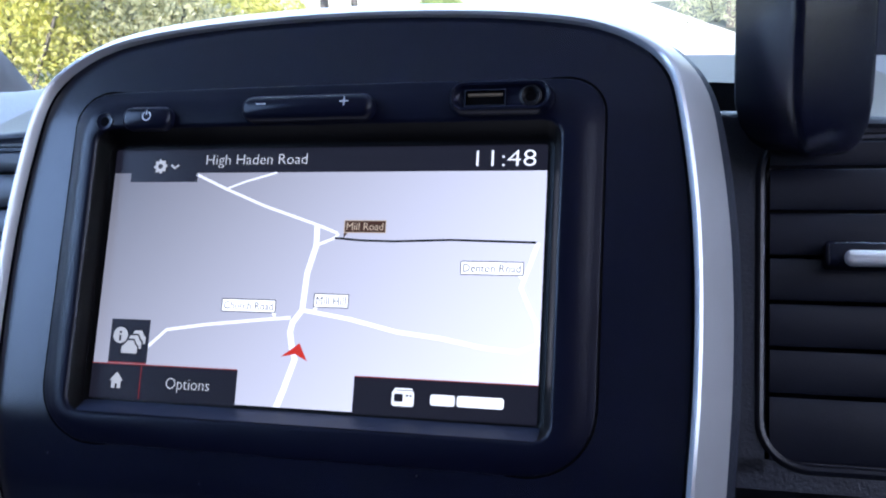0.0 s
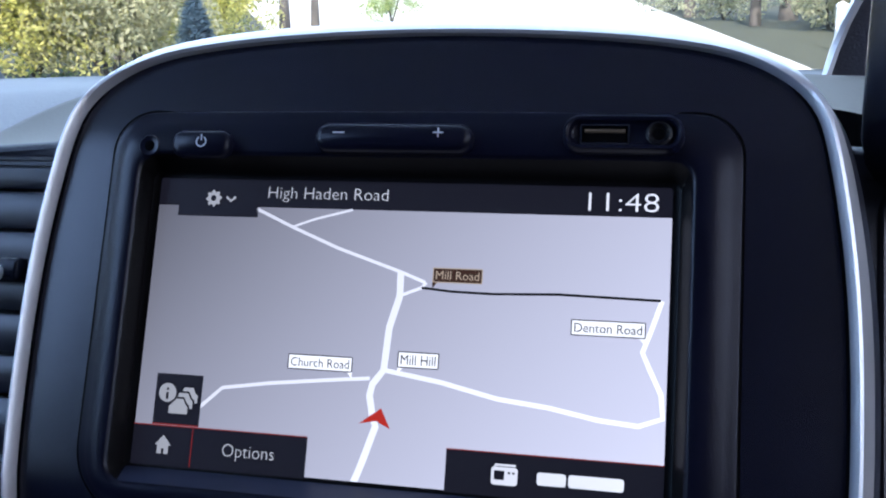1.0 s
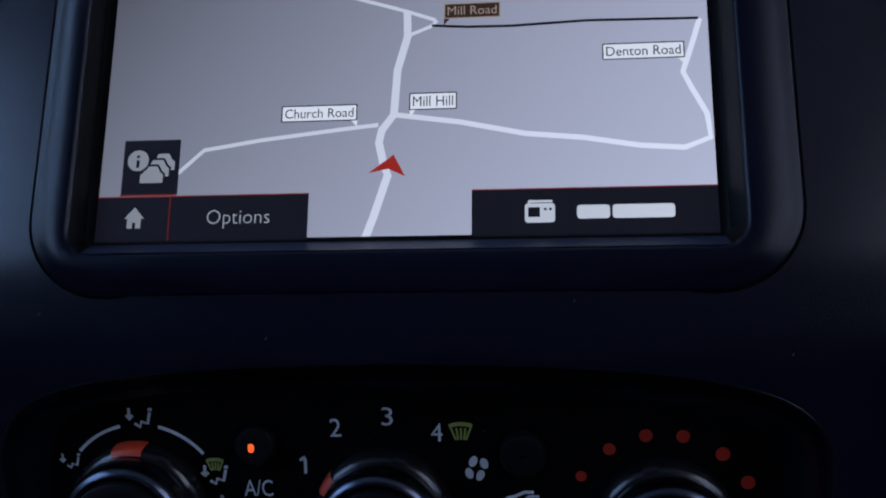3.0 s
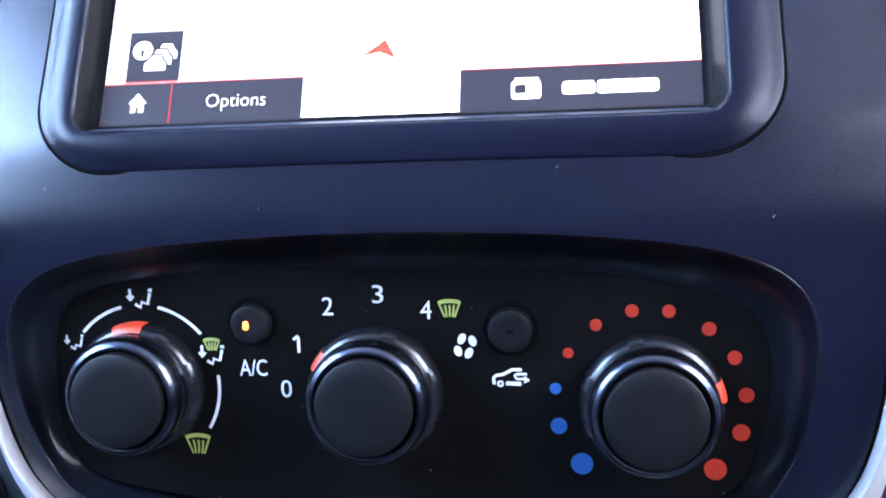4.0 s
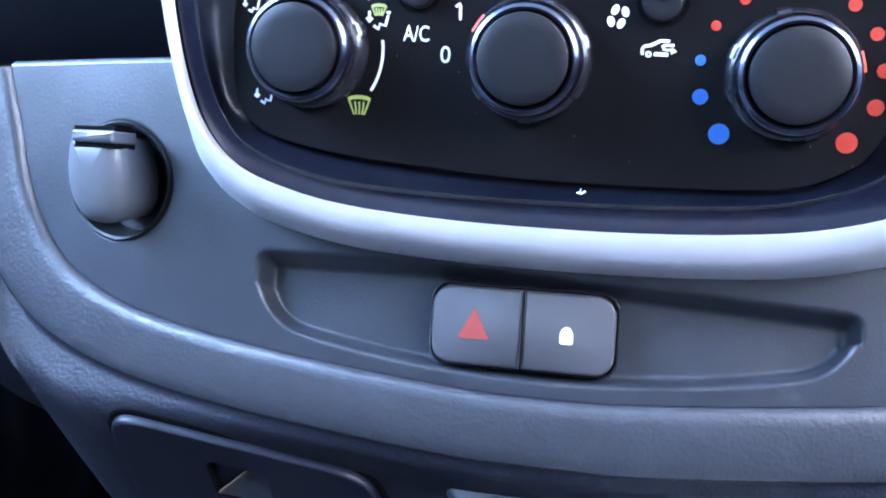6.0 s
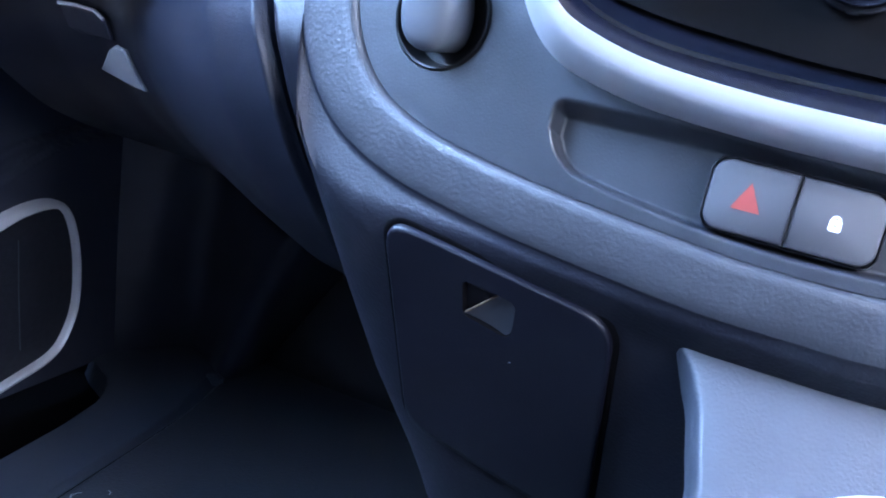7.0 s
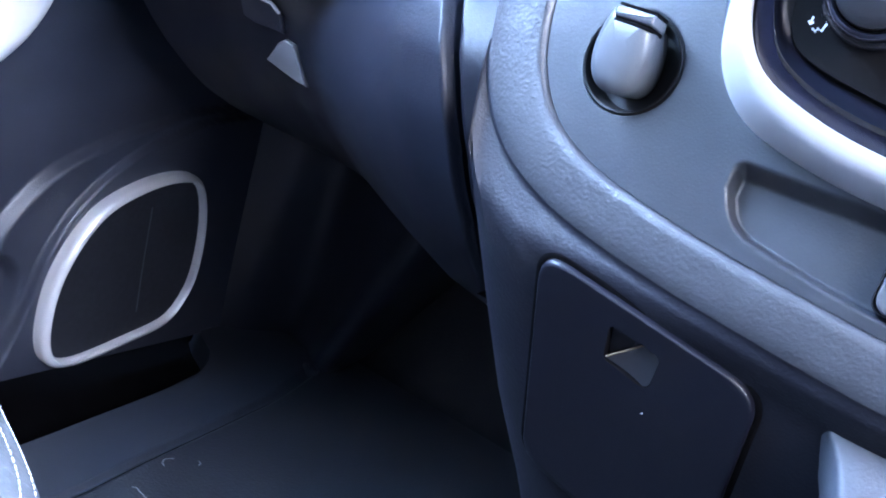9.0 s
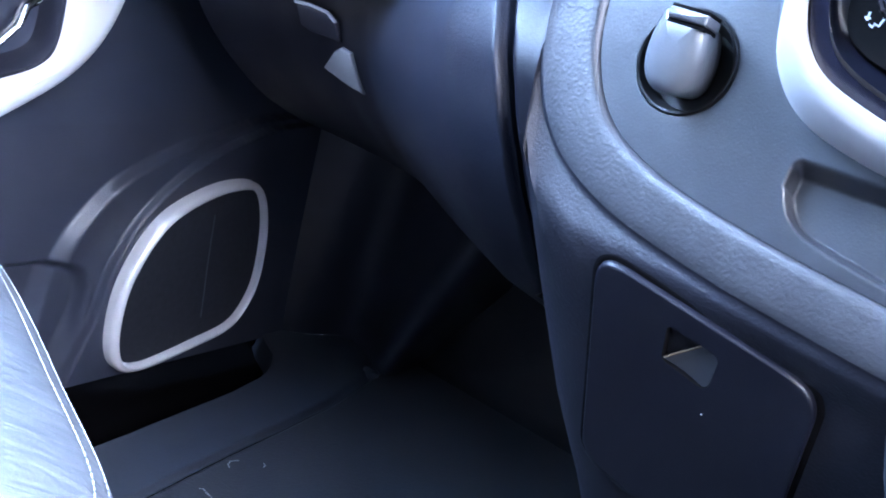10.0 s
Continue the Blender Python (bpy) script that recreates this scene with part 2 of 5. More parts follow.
def smooth_loop(half, cx, per=6):
    """A closed curve through the right half's control points, mirrored about x = cx; the first and last points lie on the axis."""
    ctrl = [(cx + x, z) for x, z in half] + [(cx - x, z) for x, z in half[-2:0:-1]]
    n, out = len(ctrl), []
    for i in range(n):
        p = [Vector(ctrl[(i + k) % n]) for k in (-1, 0, 1, 2)]
        for s in range(per):
            t = s / per
            out.append(tuple(0.5 * (2 * p[1] + (p[2] - p[0]) * t + (2 * p[0] - 5 * p[1] + 4 * p[2] - p[3]) * t * t
                                    + (3 * p[1] - p[0] - 3 * p[2] + p[3]) * t ** 3)))
    return out


def smooth_path(ctrl, per=8):
    """An open curve through control points of any dimension."""
    c = [Vector(p) for p in ctrl]
    c = [2 * c[0] - c[1]] + c + [2 * c[-1] - c[-2]]
    out = []
    for i in range(1, len(c) - 2):
        p = c[i - 1:i + 3]
        for s in range(per):
            t = s / per
            out.append(0.5 * (2 * p[1] + (p[2] - p[0]) * t + (2 * p[0] - 5 * p[1] + 4 * p[2] - p[3]) * t * t
                              + (3 * p[1] - p[0] - 3 * p[2] + p[3]) * t ** 3))
    return out + [c[-2]]


def blend_loop(pts, per=6):
    """A closed smooth curve through a few corner points."""
    loop = [Vector(p) for p in pts]
    return [tuple(p) for p in smooth_path(loop[-2:] + loop + loop[:2], per)[2 * per:(2 + len(loop)) * per]]


def grow(pts, d):
    """A closed 2D outline moved outwards by d."""
    n = len(pts)
    area = sum(pts[i][0] * pts[(i + 1) % n][1] - pts[(i + 1) % n][0] * pts[i][1] for i in range(n))
    s = 1 if area > 0 else -1
    out = []
    for i in range(n):
        a, b = Vector(pts[i - 1]), Vector(pts[(i + 1) % n])
        t = (b - a).normalized()
        out.append((pts[i][0] + s * t.y * d, pts[i][1] - s * t.x * d))
    return out


def at_angles(pts, c, count):
    """A star-shaped outline sampled again at even angles about c."""
    c, n, out = Vector(c), len(pts), []
    for k in range(count):
        a = 2 * math.pi * k / count
        d = Vector((math.cos(a), math.sin(a)))
        best = 0.0
        for i in range(n):
            p, q = Vector(pts[i]) - c, Vector(pts[(i + 1) % n]) - c
            e = q - p
            den = d.x * -e.y + d.y * e.x
            if abs(den) < 1e-12:
                continue
            s, u = (p.x * -e.y + p.y * e.x) / den, (d.x * p.y - d.y * p.x) / den
            if s > 0 and -1e-6 <= u <= 1 + 1e-6:
                best = max(best, s)
        out.append(tuple(c + d * best))
    return out


def screen_place(u, v, h=0.0):
    return (u, -h, v)


def climate_place(u, v, h=0.0):
    return (u, 0.266 - 0.418 * v / 1.084 - 0.922 * h, -1.1 + v / 1.084 - 0.386 * h)


def switch_place(u, v, h=0.0):
    return (u, 0.666 - 0.293 * v / 1.042 - 0.960 * h, -1.8 + v / 1.042 - 0.281 * h)


def plate(pts, place, h0, h1, bevel=0.01, cap=True):
    """A raised plate with a rounded edge: outline in (u, v), standing from h0 to h1."""
    lay = [(0, h0), (0, h1 - bevel), (-0.3 * bevel, h1 - 0.35 * bevel), (-bevel, h1)]
    loops = [[place(u, v, h) for u, v in grow(pts, d)] for d, h in lay]
    return loft(loops, cap1=cap)


def flat(pts, place, h):
    return [place(u, v, h) for u, v in pts], [tuple(range(len(pts)))]


def lathe(profile, c, place, n=40, a0=0.0, a1=360.0, cap=True):
    full = a1 - a0 >= 359.9
    loops = []
    for r, h in profile:
        steps = range(n if full else n + 1)
        loops.append([place(c[0] + r * math.cos(radians(a0 + (a1 - a0) * k / n)), c[1] + r * math.sin(radians(a0 + (a1 - a0) * k / n)), h) for k in steps])
    return loft(loops, closed=full, cap1=cap and full)


def ribbon(pts, width, place, h):
    """A flat strip along a 2D polyline."""
    left, right = [], []
    for i, p in enumerate(pts):
        a, b = Vector(pts[max(0, i - 1)]), Vector(pts[min(len(pts) - 1, i + 1)])
        t = (b - a).normalized()
        q = Vector((-t.y, t.x)) * (width / 2)
        left.append(place(p[0] + q.x, p[1] + q.y, h))
        right.append(place(p[0] - q.x, p[1] - q.y, h))
    n = len(pts)
    return left + right, [(i, i + 1, n + i + 1, n + i) for i in range(n - 1)]


def strokes(lines, width, place, h):
    return join(*[ribbon(p, width, place, h) for p in lines])


def arc(c, r, a0, a1, n=20, ry=None):
    return [(c[0] + r * math.cos(radians(a0 + (a1 - a0) * k / n)), c[1] + (ry or r) * math.sin(radians(a0 + (a1 - a0) * k / n))) for k in range(n + 1)]


def lettering(name, body, box, place, h, mat, parent, m=KM):
    """Letters laid flat into the box (u0, u1, v0, v1)."""
    cu = bpy.data.curves.new(name, "FONT")
    cu.body, cu.resolution_u, cu.offset = body, 3, {"lcd_white": -0.012, "lcd_ink": 0.0}.get(mat.name, 0.0)
    tmp = new(name, cu)
    me = bpy.data.meshes.new_from_object(tmp.evaluated_get(bpy.context.evaluated_depsgraph_get()))
    co = [v.co.copy() for v in me.vertices]
    faces = [tuple(p.vertices) for p in me.polygons]
    bpy.data.objects.remove(tmp)
    bpy.data.curves.remove(cu)
    bpy.data.meshes.remove(me)
    x0, x1 = min(c.x for c in co), max(c.x for c in co)
    y0, y1 = min(c.y for c in co), max(c.y for c in co)
    u0, u1, v0, v1 = box
    verts = [place(u0 + (c.x - x0) / (x1 - x0) * (u1 - u0), v0 + (c.y - y0) / (y1 - y0) * (v1 - v0), h) for c in co]
    return part(name, verts, faces, mat, parent, m=m)


def tube(path, r, n=8, closed=False, squash=1.0):
    """A round bar along 3D points."""
    path = [Vector(p) for p in path]
    k, loops = len(path), []
    for i in range(k):
        a = path[(i - 1) % k] if closed else path[max(0, i - 1)]
        b = path[(i + 1) % k] if closed else path[min(k - 1, i + 1)]
        t = (b - a).normalized()
        side = t.cross(Vector((0.13, 0.21, 0.97))).normalized()
        up = side.cross(t)
        loops.append([path[i] + (side * math.cos(2 * math.pi * j / n) + up * squash * math.sin(2 * math.pi * j / n)) * r for j in range(n)])
    if closed:
        loops.append(loops[0])
    return loft(loops, cap0=not closed, cap1=not closed)


def solid_box(x0, x1, y0, y1, z0, z1, b=0.004):
    """A block with chamfered edges."""
    def ring(z, d):
        return [(x0 + d, y0 + d, z), (x1 - d, y0 + d, z), (x1 - d, y1 - d, z), (x0 + d, y1 - d, z)]
    return loft([ring(z0, b), ring(z0 + b, 0), ring(z1 - b, 0), ring(z1, b)], cap0=True, cap1=True)


def smoothstep(a, b, x):
    t = min(1.0, max(0.0, (x - a) / (b - a)))
    return t * t * (3 - 2 * t)


# ---- dashboard: the console pod ----
PROFILE_Z = np.array([-2.0, -1.6, -1.4, -1.0, -0.7, -0.5, 0.55, 0.9, 1.1])
PROFILE_Y = np.array([0.85, 0.53, 0.35, 0.10, -0.04, -0.08, -0.07, -0.01, 0.08])
DENSE_Z = np.linspace(-2.2, 1.3, 701)
KERNEL = np.exp(-np.linspace(-2, 2, 41) ** 2)
DENSE_Y = np.convolve(np.pad(np.interp(DENSE_Z, PROFILE_Z, PROFILE_Y), 20, mode="edge"), KERNEL / KERNEL.sum(), mode="valid")


def face_y(z):
    return float(np.interp(z, DENSE_Z, DENSE_Y))


def bow(x):
    """The console's face is gently convex from side to side."""
    return 0.025 * (x - 0.048) ** 2


POD = smooth_loop([(0, .905), (.4, .893), (.7, .865), (.88, .825), (1.0, .755), (1.075, .655), (1.115, .5), (1.15, .25), (1.165, 0), (1.165, -.3),
                   (1.15, -.6), (1.135, -.9), (1.11, -1.15), (1.06, -1.30), (.96, -1.40), (.8, -1.455), (.6, -1.49), (.3, -1.51), (0, -1.515)], 0.048, 5)
RECESS = smooth_loop([(0, -.735), (.5, -.75), (.8, -.785), (.95, -.845), (1.012, -.95), (1.005, -1.11), (.965, -1.245), (.88, -1.352), (.68, -1.420), (.4, -1.447), (0, -1.455)], 0.0)
PANEL_EDGE = [(u, -1.1 + v / 1.084) for u, v in blend_loop([(0.02, 0.344), (0.36, 0.335), (0.651, 0.303), (0.838, 0.251), (0.908, 0.173), (0.922, 0.035), (0.875, -0.161), (0.763, -0.261), (0.56, -0.304),
                                                              (0.0, -0.310), (-0.36, -0.288), (-0.62, -0.262), (-0.835, -0.212), (-0.918, -0.125), (-0.936, 0.031), (-0.914, 0.215), (-0.82, 0.296), (-0.58, 0.337), (-0.28, 0.345)], 8)]
UNIT = rrect(0.018, 0.028, 0.925, 0.602, (.2, .12, .12, .2), 10)

dash = holder("dashboard", (0, 0.1, 0.45), "dark grey grained plastic van dashboard with silver-framed centre console", "dashboard")


def cut(pts, z0, above):
    """The part of a closed outline above or below z0."""
    out, n = [], len(pts)
    for i in range(n):
        a, b = pts[i], pts[(i + 1) % n]
        ina, inb = (a[1] >= z0) == above, (b[1] >= z0) == above
        if ina:
            out.append(a)
        if ina != inb:
            s = (z0 - a[1]) / (b[1] - a[1])
            out.append((a[0] + (b[0] - a[0]) * s, z0))
    return out


def face_between(outer, inner):
    loops = []
    for s in np.linspace(0, 1, 9):
        loops.append([(a[0] + (b[0] - a[0]) * s, face_y(a[1] + (b[1] - a[1]) * s) + bow(a[0] + (b[0] - a[0]) * s), a[1] + (b[1] - a[1]) * s) for a, b in zip(outer, inner)])
    return loft(loops)


SPLIT = -0.66
part("console_face", *join(
    face_between(at_angles(cut(POD, SPLIT, True), (0.02, 0.02), 960), at_angles(UNIT, (0.02, 0.02), 960)),
    face_between(at_angles(cut(POD, SPLIT, False), (0.02, -1.1), 960), at_angles(RECESS, (0.02, -1.1), 960))),
    BLACK_SATIN, dash, "black satin plastic face of the console")
# recess round the climate panel: dark walls, and a glossy shelf along the foot that slopes up behind the panel's edge
RING_A, RING_B = at_angles(RECESS, (0.02, -1.1), 240), at_angles(PANEL_EDGE, (0.02, -1.1), 240)


def recess_point(k, s, push):
    a, b = RING_A[k % 240], RING_B[k % 240]
    x, z = a[0] + (b[0] - a[0]) * s, a[1] + (b[1] - a[1]) * s
    y0, y1 = face_y(a[1]) + bow(a[0]), 0.266 - 0.418 * (b[1] + 1.1)
    foot = smoothstep(-1.19, -1.385, a[1])
    side_y = y0 + (y1 - y0) * push
    foot_y = y0 + (y1 + 0.034 - y0) * s - 0.034 * smoothstep(0.0, 0.06, s) * (1 - s) + 0.006 * math.sin(math.pi * s)
    return (x, side_y + (foot_y - side_y) * foot, z)


WALL_STEPS = ((0, 0), (0.012, -0.004), (0.04, 0.02), (0.08, 0.12), (0.13, 0.30), (0.2, 0.50), (0.3, 0.68), (0.42, 0.80), (0.55, 0.88), (0.7, 0.94), (0.85, 0.98), (0.95, 1.0), (1, 1.03))
part("recess_wall", *loft([[recess_point(k, s, push) for k in range(240)] for s, push in WALL_STEPS]), SHELF, dash, "glossy black wall and shelf round the climate panel", angle=50)
# silver frame round the pod
trim_rows = []
SIDE = ((-0.004, 0.02), (0.0, -0.02), (0.005, -0.038), (0.012, -0.046), (0.021, -0.042), (0.030, -0.02), (0.048, 0.05), (0.085, 0.16), (0.12, 0.30), (0.125, 0.42))
FOOT = ((-0.004, 0.02), (0.0, -0.02), (0.005, -0.047), (0.010, -0.054), (0.030, -0.044), (0.052, -0.027), (0.067, -0.010), (0.077, 0.014), (0.085, 0.10), (0.088, 0.42))
TOP = ((-0.034, 0.02), (-0.029, -0.03), (-0.020, -0.038), (-0.006, -0.028), (0.010, -0.008), (0.026, 0.016), (0.045, 0.06), (0.08, 0.16), (0.115, 0.30), (0.125, 0.42))
for side, foot, top in zip(SIDE, FOOT, TOP):
    row = []
    for p, q in zip(POD, grow(POD, 1.0)):
        b = smoothstep(-1.15, -1.48, p[1])
        a = smoothstep(0.60, 0.86, p[1])
        d, dy = (side[k] + (foot[k] - side[k]) * b + (top[k] - side[k]) * a for k in (0, 1))
        row.append((p[0] + (q[0] - p[0]) * d, face_y(p[1]) + bow(p[0]) + dy, p[1] + (q[1] - p[1]) * d))
    trim_rows.append(row)
part("silver_trim", *loft(trim_rows), SILVER, dash, "satin silver trim framing the centre console")
gap_rows = []
for d, dy in ((-0.011, -0.003), (-0.003, -0.003)):
    gap_rows.append([(p[0] + (q[0] - p[0]) * (d - 0.029 * smoothstep(0.60, 0.86, p[1])), face_y(p[1]) + bow(p[0]) + dy, p[1] + (q[1] - p[1]) * (d - 0.029 * smoothstep(0.60, 0.86, p[1]))) for p, q in zip(POD, grow(POD, 1.0))])
part("trim_gap", *loft(gap_rows), HOLE, dash)
part("console_body", *loft([[(x, face_y(z) + dy, z) for x, z in grow(POD, d)] for d, dy in ((0.11, 0.30), (0.14, 0.36), (0.15, 0.9), (0.10, 1.6))]), DASH, dash)

# ---- display unit in the pod ----
unit = holder("display_unit", KM @ Vector((0, 0, -0.6)), "black touchscreen navigation unit showing a lit road map", "car display")
UNIT_IN = rrect(0.006, 0.008, 0.806, 0.481, 0.05, 10)
GLASS = rrect(0.0, 0.005, 0.775, 0.438, 0.02, 10)
def bezel_ring(pts, sink, s):
    """An outline on the surround: s = 0 lies flush with the console's face, s = 1 on the flat plate round the screen."""
    return [(u, (face_y(v) + bow(u) - 0.004) * (1 - s) - 0.0815 * s + sink, v) for u, v in pts]


BEZEL_OUT, BEZEL_IN = at_angles(UNIT, (0.006, 0.008), 240), at_angles(grow(UNIT_IN, 0.014), (0.006, 0.008), 240)
bezel_rows = [bezel_ring([(a[0] + (b[0] - a[0]) * k, a[1] + (b[1] - a[1]) * k) for a, b in zip(BEZEL_OUT, BEZEL_IN)], sink, smoothstep(0.0, 0.75, k))
              for k, sink in ((0.0, 0.02), (0.0, 0.004), (0.012, 0.001), (0.04, 0.0), (0.15, 0.0), (0.3, 0.0), (0.5, 0.0), (0.75, 0.0), (1.0, 0.0))]
inner = [at_angles(grow(UNIT_IN, d), (0.006, 0.008), 240) for d in (0.009, 0.004, 0.0)]
bezel_rows += [[(u, y, v) for u, v in pts] for pts, y in zip(inner, (-0.0805, -0.077, -0.071))]
part("bezel", *loft(bezel_rows), BEZEL, unit, "matt black surround")
part("screen_gasket", *loft([[(u, -h, v) for u, v in pts] for pts, h in ((UNIT_IN, 0.072), (grow(UNIT_IN, -0.006), 0.060), (grow(GLASS, 0.012), 0.010), (GLASS, 0.004), (grow(GLASS, -0.01), 0.004))]), PANEL, unit, "sloping inner edge of the surround")
part("screen_ledge", *grid(lambda u, k: (u, -0.0755 + 0.070 * k, -0.4725 + 0.0375 * k), np.linspace(-0.775, 0.785, 30), [0.0, 0.06, 0.2, 0.5, 0.8, 1.0]), LEDGE, unit, "blue-black satin ledge below the screen")
part("unit_gap", *loft([[(x, face_y(z) + bow(x) - h, z) for x, z in grow(UNIT, d)] for d, h in ((0.007, 0.0005), (0.004, 0.002), (-0.001, 0.002))]), HOLE, unit)


def glow(name, color, strength):
    """The lit liquid crystal: light of its own under a faint gloss."""
    return material(name, (0.01, 0.01, 0.01), 0.25, emit=(color, strength), spec=0.3)


def view_angle_ramp(mat, low, high, way=(5.8, -2.04, -4.56), first=-3.71, last=-2.11):
    """View-angle dimming put into the emission: stronger towards the lower right corner of the panel, or along another
    way.
    """
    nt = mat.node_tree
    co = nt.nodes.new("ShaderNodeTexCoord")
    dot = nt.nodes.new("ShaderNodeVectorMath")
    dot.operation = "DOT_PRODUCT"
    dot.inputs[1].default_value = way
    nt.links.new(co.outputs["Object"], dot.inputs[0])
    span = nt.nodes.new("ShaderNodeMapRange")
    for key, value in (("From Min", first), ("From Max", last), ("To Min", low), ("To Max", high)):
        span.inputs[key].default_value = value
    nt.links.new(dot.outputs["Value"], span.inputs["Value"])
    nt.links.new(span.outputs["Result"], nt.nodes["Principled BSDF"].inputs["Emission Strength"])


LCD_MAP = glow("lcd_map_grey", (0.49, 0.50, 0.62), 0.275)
# Emission ramp stands in for the panel dimming when seen from the side.
view_angle_ramp(LCD_MAP, 0.060, 0.680)
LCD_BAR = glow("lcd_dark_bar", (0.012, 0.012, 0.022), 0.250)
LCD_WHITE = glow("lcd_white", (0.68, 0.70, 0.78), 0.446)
view_angle_ramp(LCD_WHITE, 0.17, 0.52, (10, 0, 0), -0.78, 0.78)
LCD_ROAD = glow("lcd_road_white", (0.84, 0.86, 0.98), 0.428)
view_angle_ramp(LCD_ROAD, 0.26, 0.60)
LCD_LABEL = glow("lcd_label_white", (0.84, 0.86, 0.93), 0.50)
LCD_RED = glow("lcd_red", (0.55, 0.03, 0.02), 0.313)
LCD_LINE = glow("lcd_dark_red", (0.30, 0.02, 0.018), 0.25)
LCD_BROWN = glow("lcd_brown", (0.055, 0.026, 0.018), 0.313)
LCD_TAN = glow("lcd_tan", (0.52, 0.42, 0.33), 0.313)
LCD_INK = glow("lcd_ink", (0.012, 0.012, 0.015), 0.15)
SP = screen_place


def quad(u0, u1, v0, v1):
    return [(u0, v0), (u1, v0), (u1, v1), (u0, v1)]


display = part("display", *flat(quad(-0.775, 0.775, -0.433, 0.443), SP, -0.002), LCD_BAR, unit, "lit liquid crystal display")
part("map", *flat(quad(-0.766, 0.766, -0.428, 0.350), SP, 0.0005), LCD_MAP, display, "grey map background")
H1, H2, H3 = 0.0020, 0.0040, 0.0060
ROADS = [
    ([(-0.445, 0.345), (-0.327, 0.293), (-0.178, 0.234), (0.015, 0.172), (0.088, 0.145)], 0.0095),
    ([(-0.327, 0.293), (-0.255, 0.319), (-0.144, 0.349)], 0.007),
    ([(0.015, 0.172), (0.017, 0.102), (-0.007, 0.012), (-0.014, -0.109), (-0.044, -0.150), (-0.050, -0.182), (-0.036, -0.244), (-0.026, -0.267), (-0.058, -0.371), (-0.078, -0.427)], 0.020),
    ([(0.092, 0.144), (0.079, 0.129), (0.020, 0.105)], 0.009),
    ([(0.746, 0.122), (0.723, 0.050), (0.699, -0.019), (0.719, -0.063), (0.751, -0.128), (0.757, -0.190), (0.695, -0.214), (0.591, -0.206), (0.454, -0.182), (0.314, -0.168), (0.152, -0.133), (-0.014, -0.109)], 0.0135),
    ([(-0.563, -0.250), (-0.498, -0.190), (-0.349, -0.167), (-0.145, -0.144), (-0.053, -0.135)], 0.0105),
]
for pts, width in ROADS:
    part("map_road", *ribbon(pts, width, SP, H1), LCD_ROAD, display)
part("map_road", *ribbon([(0.079, 0.129), (0.167, 0.122), (0.280, 0.120), (0.469, 0.127), (0.742, 0.122)], 0.007, SP, H2), LCD_INK, display, "black road line")
part("menu_notch", *flat(quad(-0.70, -0.44, 0.318, 0.36), SP, H1), LCD_BAR, display)
for u0, u1, v0, v1 in ((-0.766, -0.222, -0.428, -0.311), (0.182, 0.766, -0.428, -0.311)):
    part("menu_bar", *flat(quad(u0, u1, v0, v1), SP, H2), LCD_BAR, display, "dark menu bar")
    part("menu_line", *flat(quad(u0, u1, v1 - 0.002, v1 + 0.001), SP, H3), LCD_LINE, display)
part("menu_line", *flat(quad(-0.577, -0.574, -0.425, -0.313), SP, H3), LCD_LINE, display)
part("traffic_tile", *flat(quad(-0.708, -0.560, -0.306, -0.160), SP, H2), LCD_BAR, display, "dark traffic tile with red underline")
part("menu_line", *flat(quad(-0.708, -0.560, -0.309, -0.305), SP, H3), LCD_LINE, display)
# traffic symbol: three cars and an information disc
CAR = [(-0.03, -0.018), (0.03, -0.018), (0.03, 0.004), (0.022, 0.010), (0.014, 0.026), (-0.014, 0.026), (-0.022, 0.010), (-0.03, 0.004)]
for k in (2, 1, 0):
    c = (-0.630 + 0.014 * k, -0.257 + 0.017 * k)
    part("traffic_symbol", *flat([(c[0] + x, c[1] + y) for x, y in grow(CAR, 0.006)], SP, H3 - 0.0008 * k - 0.0004), LCD_BAR, display)
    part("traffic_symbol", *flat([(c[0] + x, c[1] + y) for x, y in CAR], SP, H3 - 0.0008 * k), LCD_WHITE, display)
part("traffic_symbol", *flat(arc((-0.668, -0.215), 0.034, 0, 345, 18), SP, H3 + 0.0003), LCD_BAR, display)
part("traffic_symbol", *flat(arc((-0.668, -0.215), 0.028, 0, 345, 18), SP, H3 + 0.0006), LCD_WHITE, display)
part("traffic_symbol", *join(flat(quad(-0.672, -0.664, -0.234, -0.214), SP, H3 + 0.001), flat(quad(-0.672, -0.664, -0.208, -0.201), SP, H3 + 0.001)), LCD_BAR, display)
part("arrow", *flat([(-0.074, -0.262), (-0.012, -0.216), (0.018, -0.272), (-0.024, -0.252)], SP, H3), LCD_RED, display, "red position arrow")
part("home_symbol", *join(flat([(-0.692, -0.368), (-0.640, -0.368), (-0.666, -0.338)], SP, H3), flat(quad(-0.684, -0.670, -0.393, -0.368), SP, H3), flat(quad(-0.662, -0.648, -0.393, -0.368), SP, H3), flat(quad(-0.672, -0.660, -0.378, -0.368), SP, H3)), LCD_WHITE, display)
GEAR = []
for k in range(32):
    GEAR.append((-0.586 + (0.026 if k % 4 < 2 else 0.020) * math.cos(2 * math.pi * k / 32), 0.373 + (0.026 if k % 4 < 2 else 0.020) * math.sin(2 * math.pi * k / 32)))
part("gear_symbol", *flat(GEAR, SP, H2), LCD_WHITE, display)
part("gear_symbol", *flat(arc((-0.586, 0.373), 0.009, 0, 340, 14), SP, H3), LCD_BAR, display)
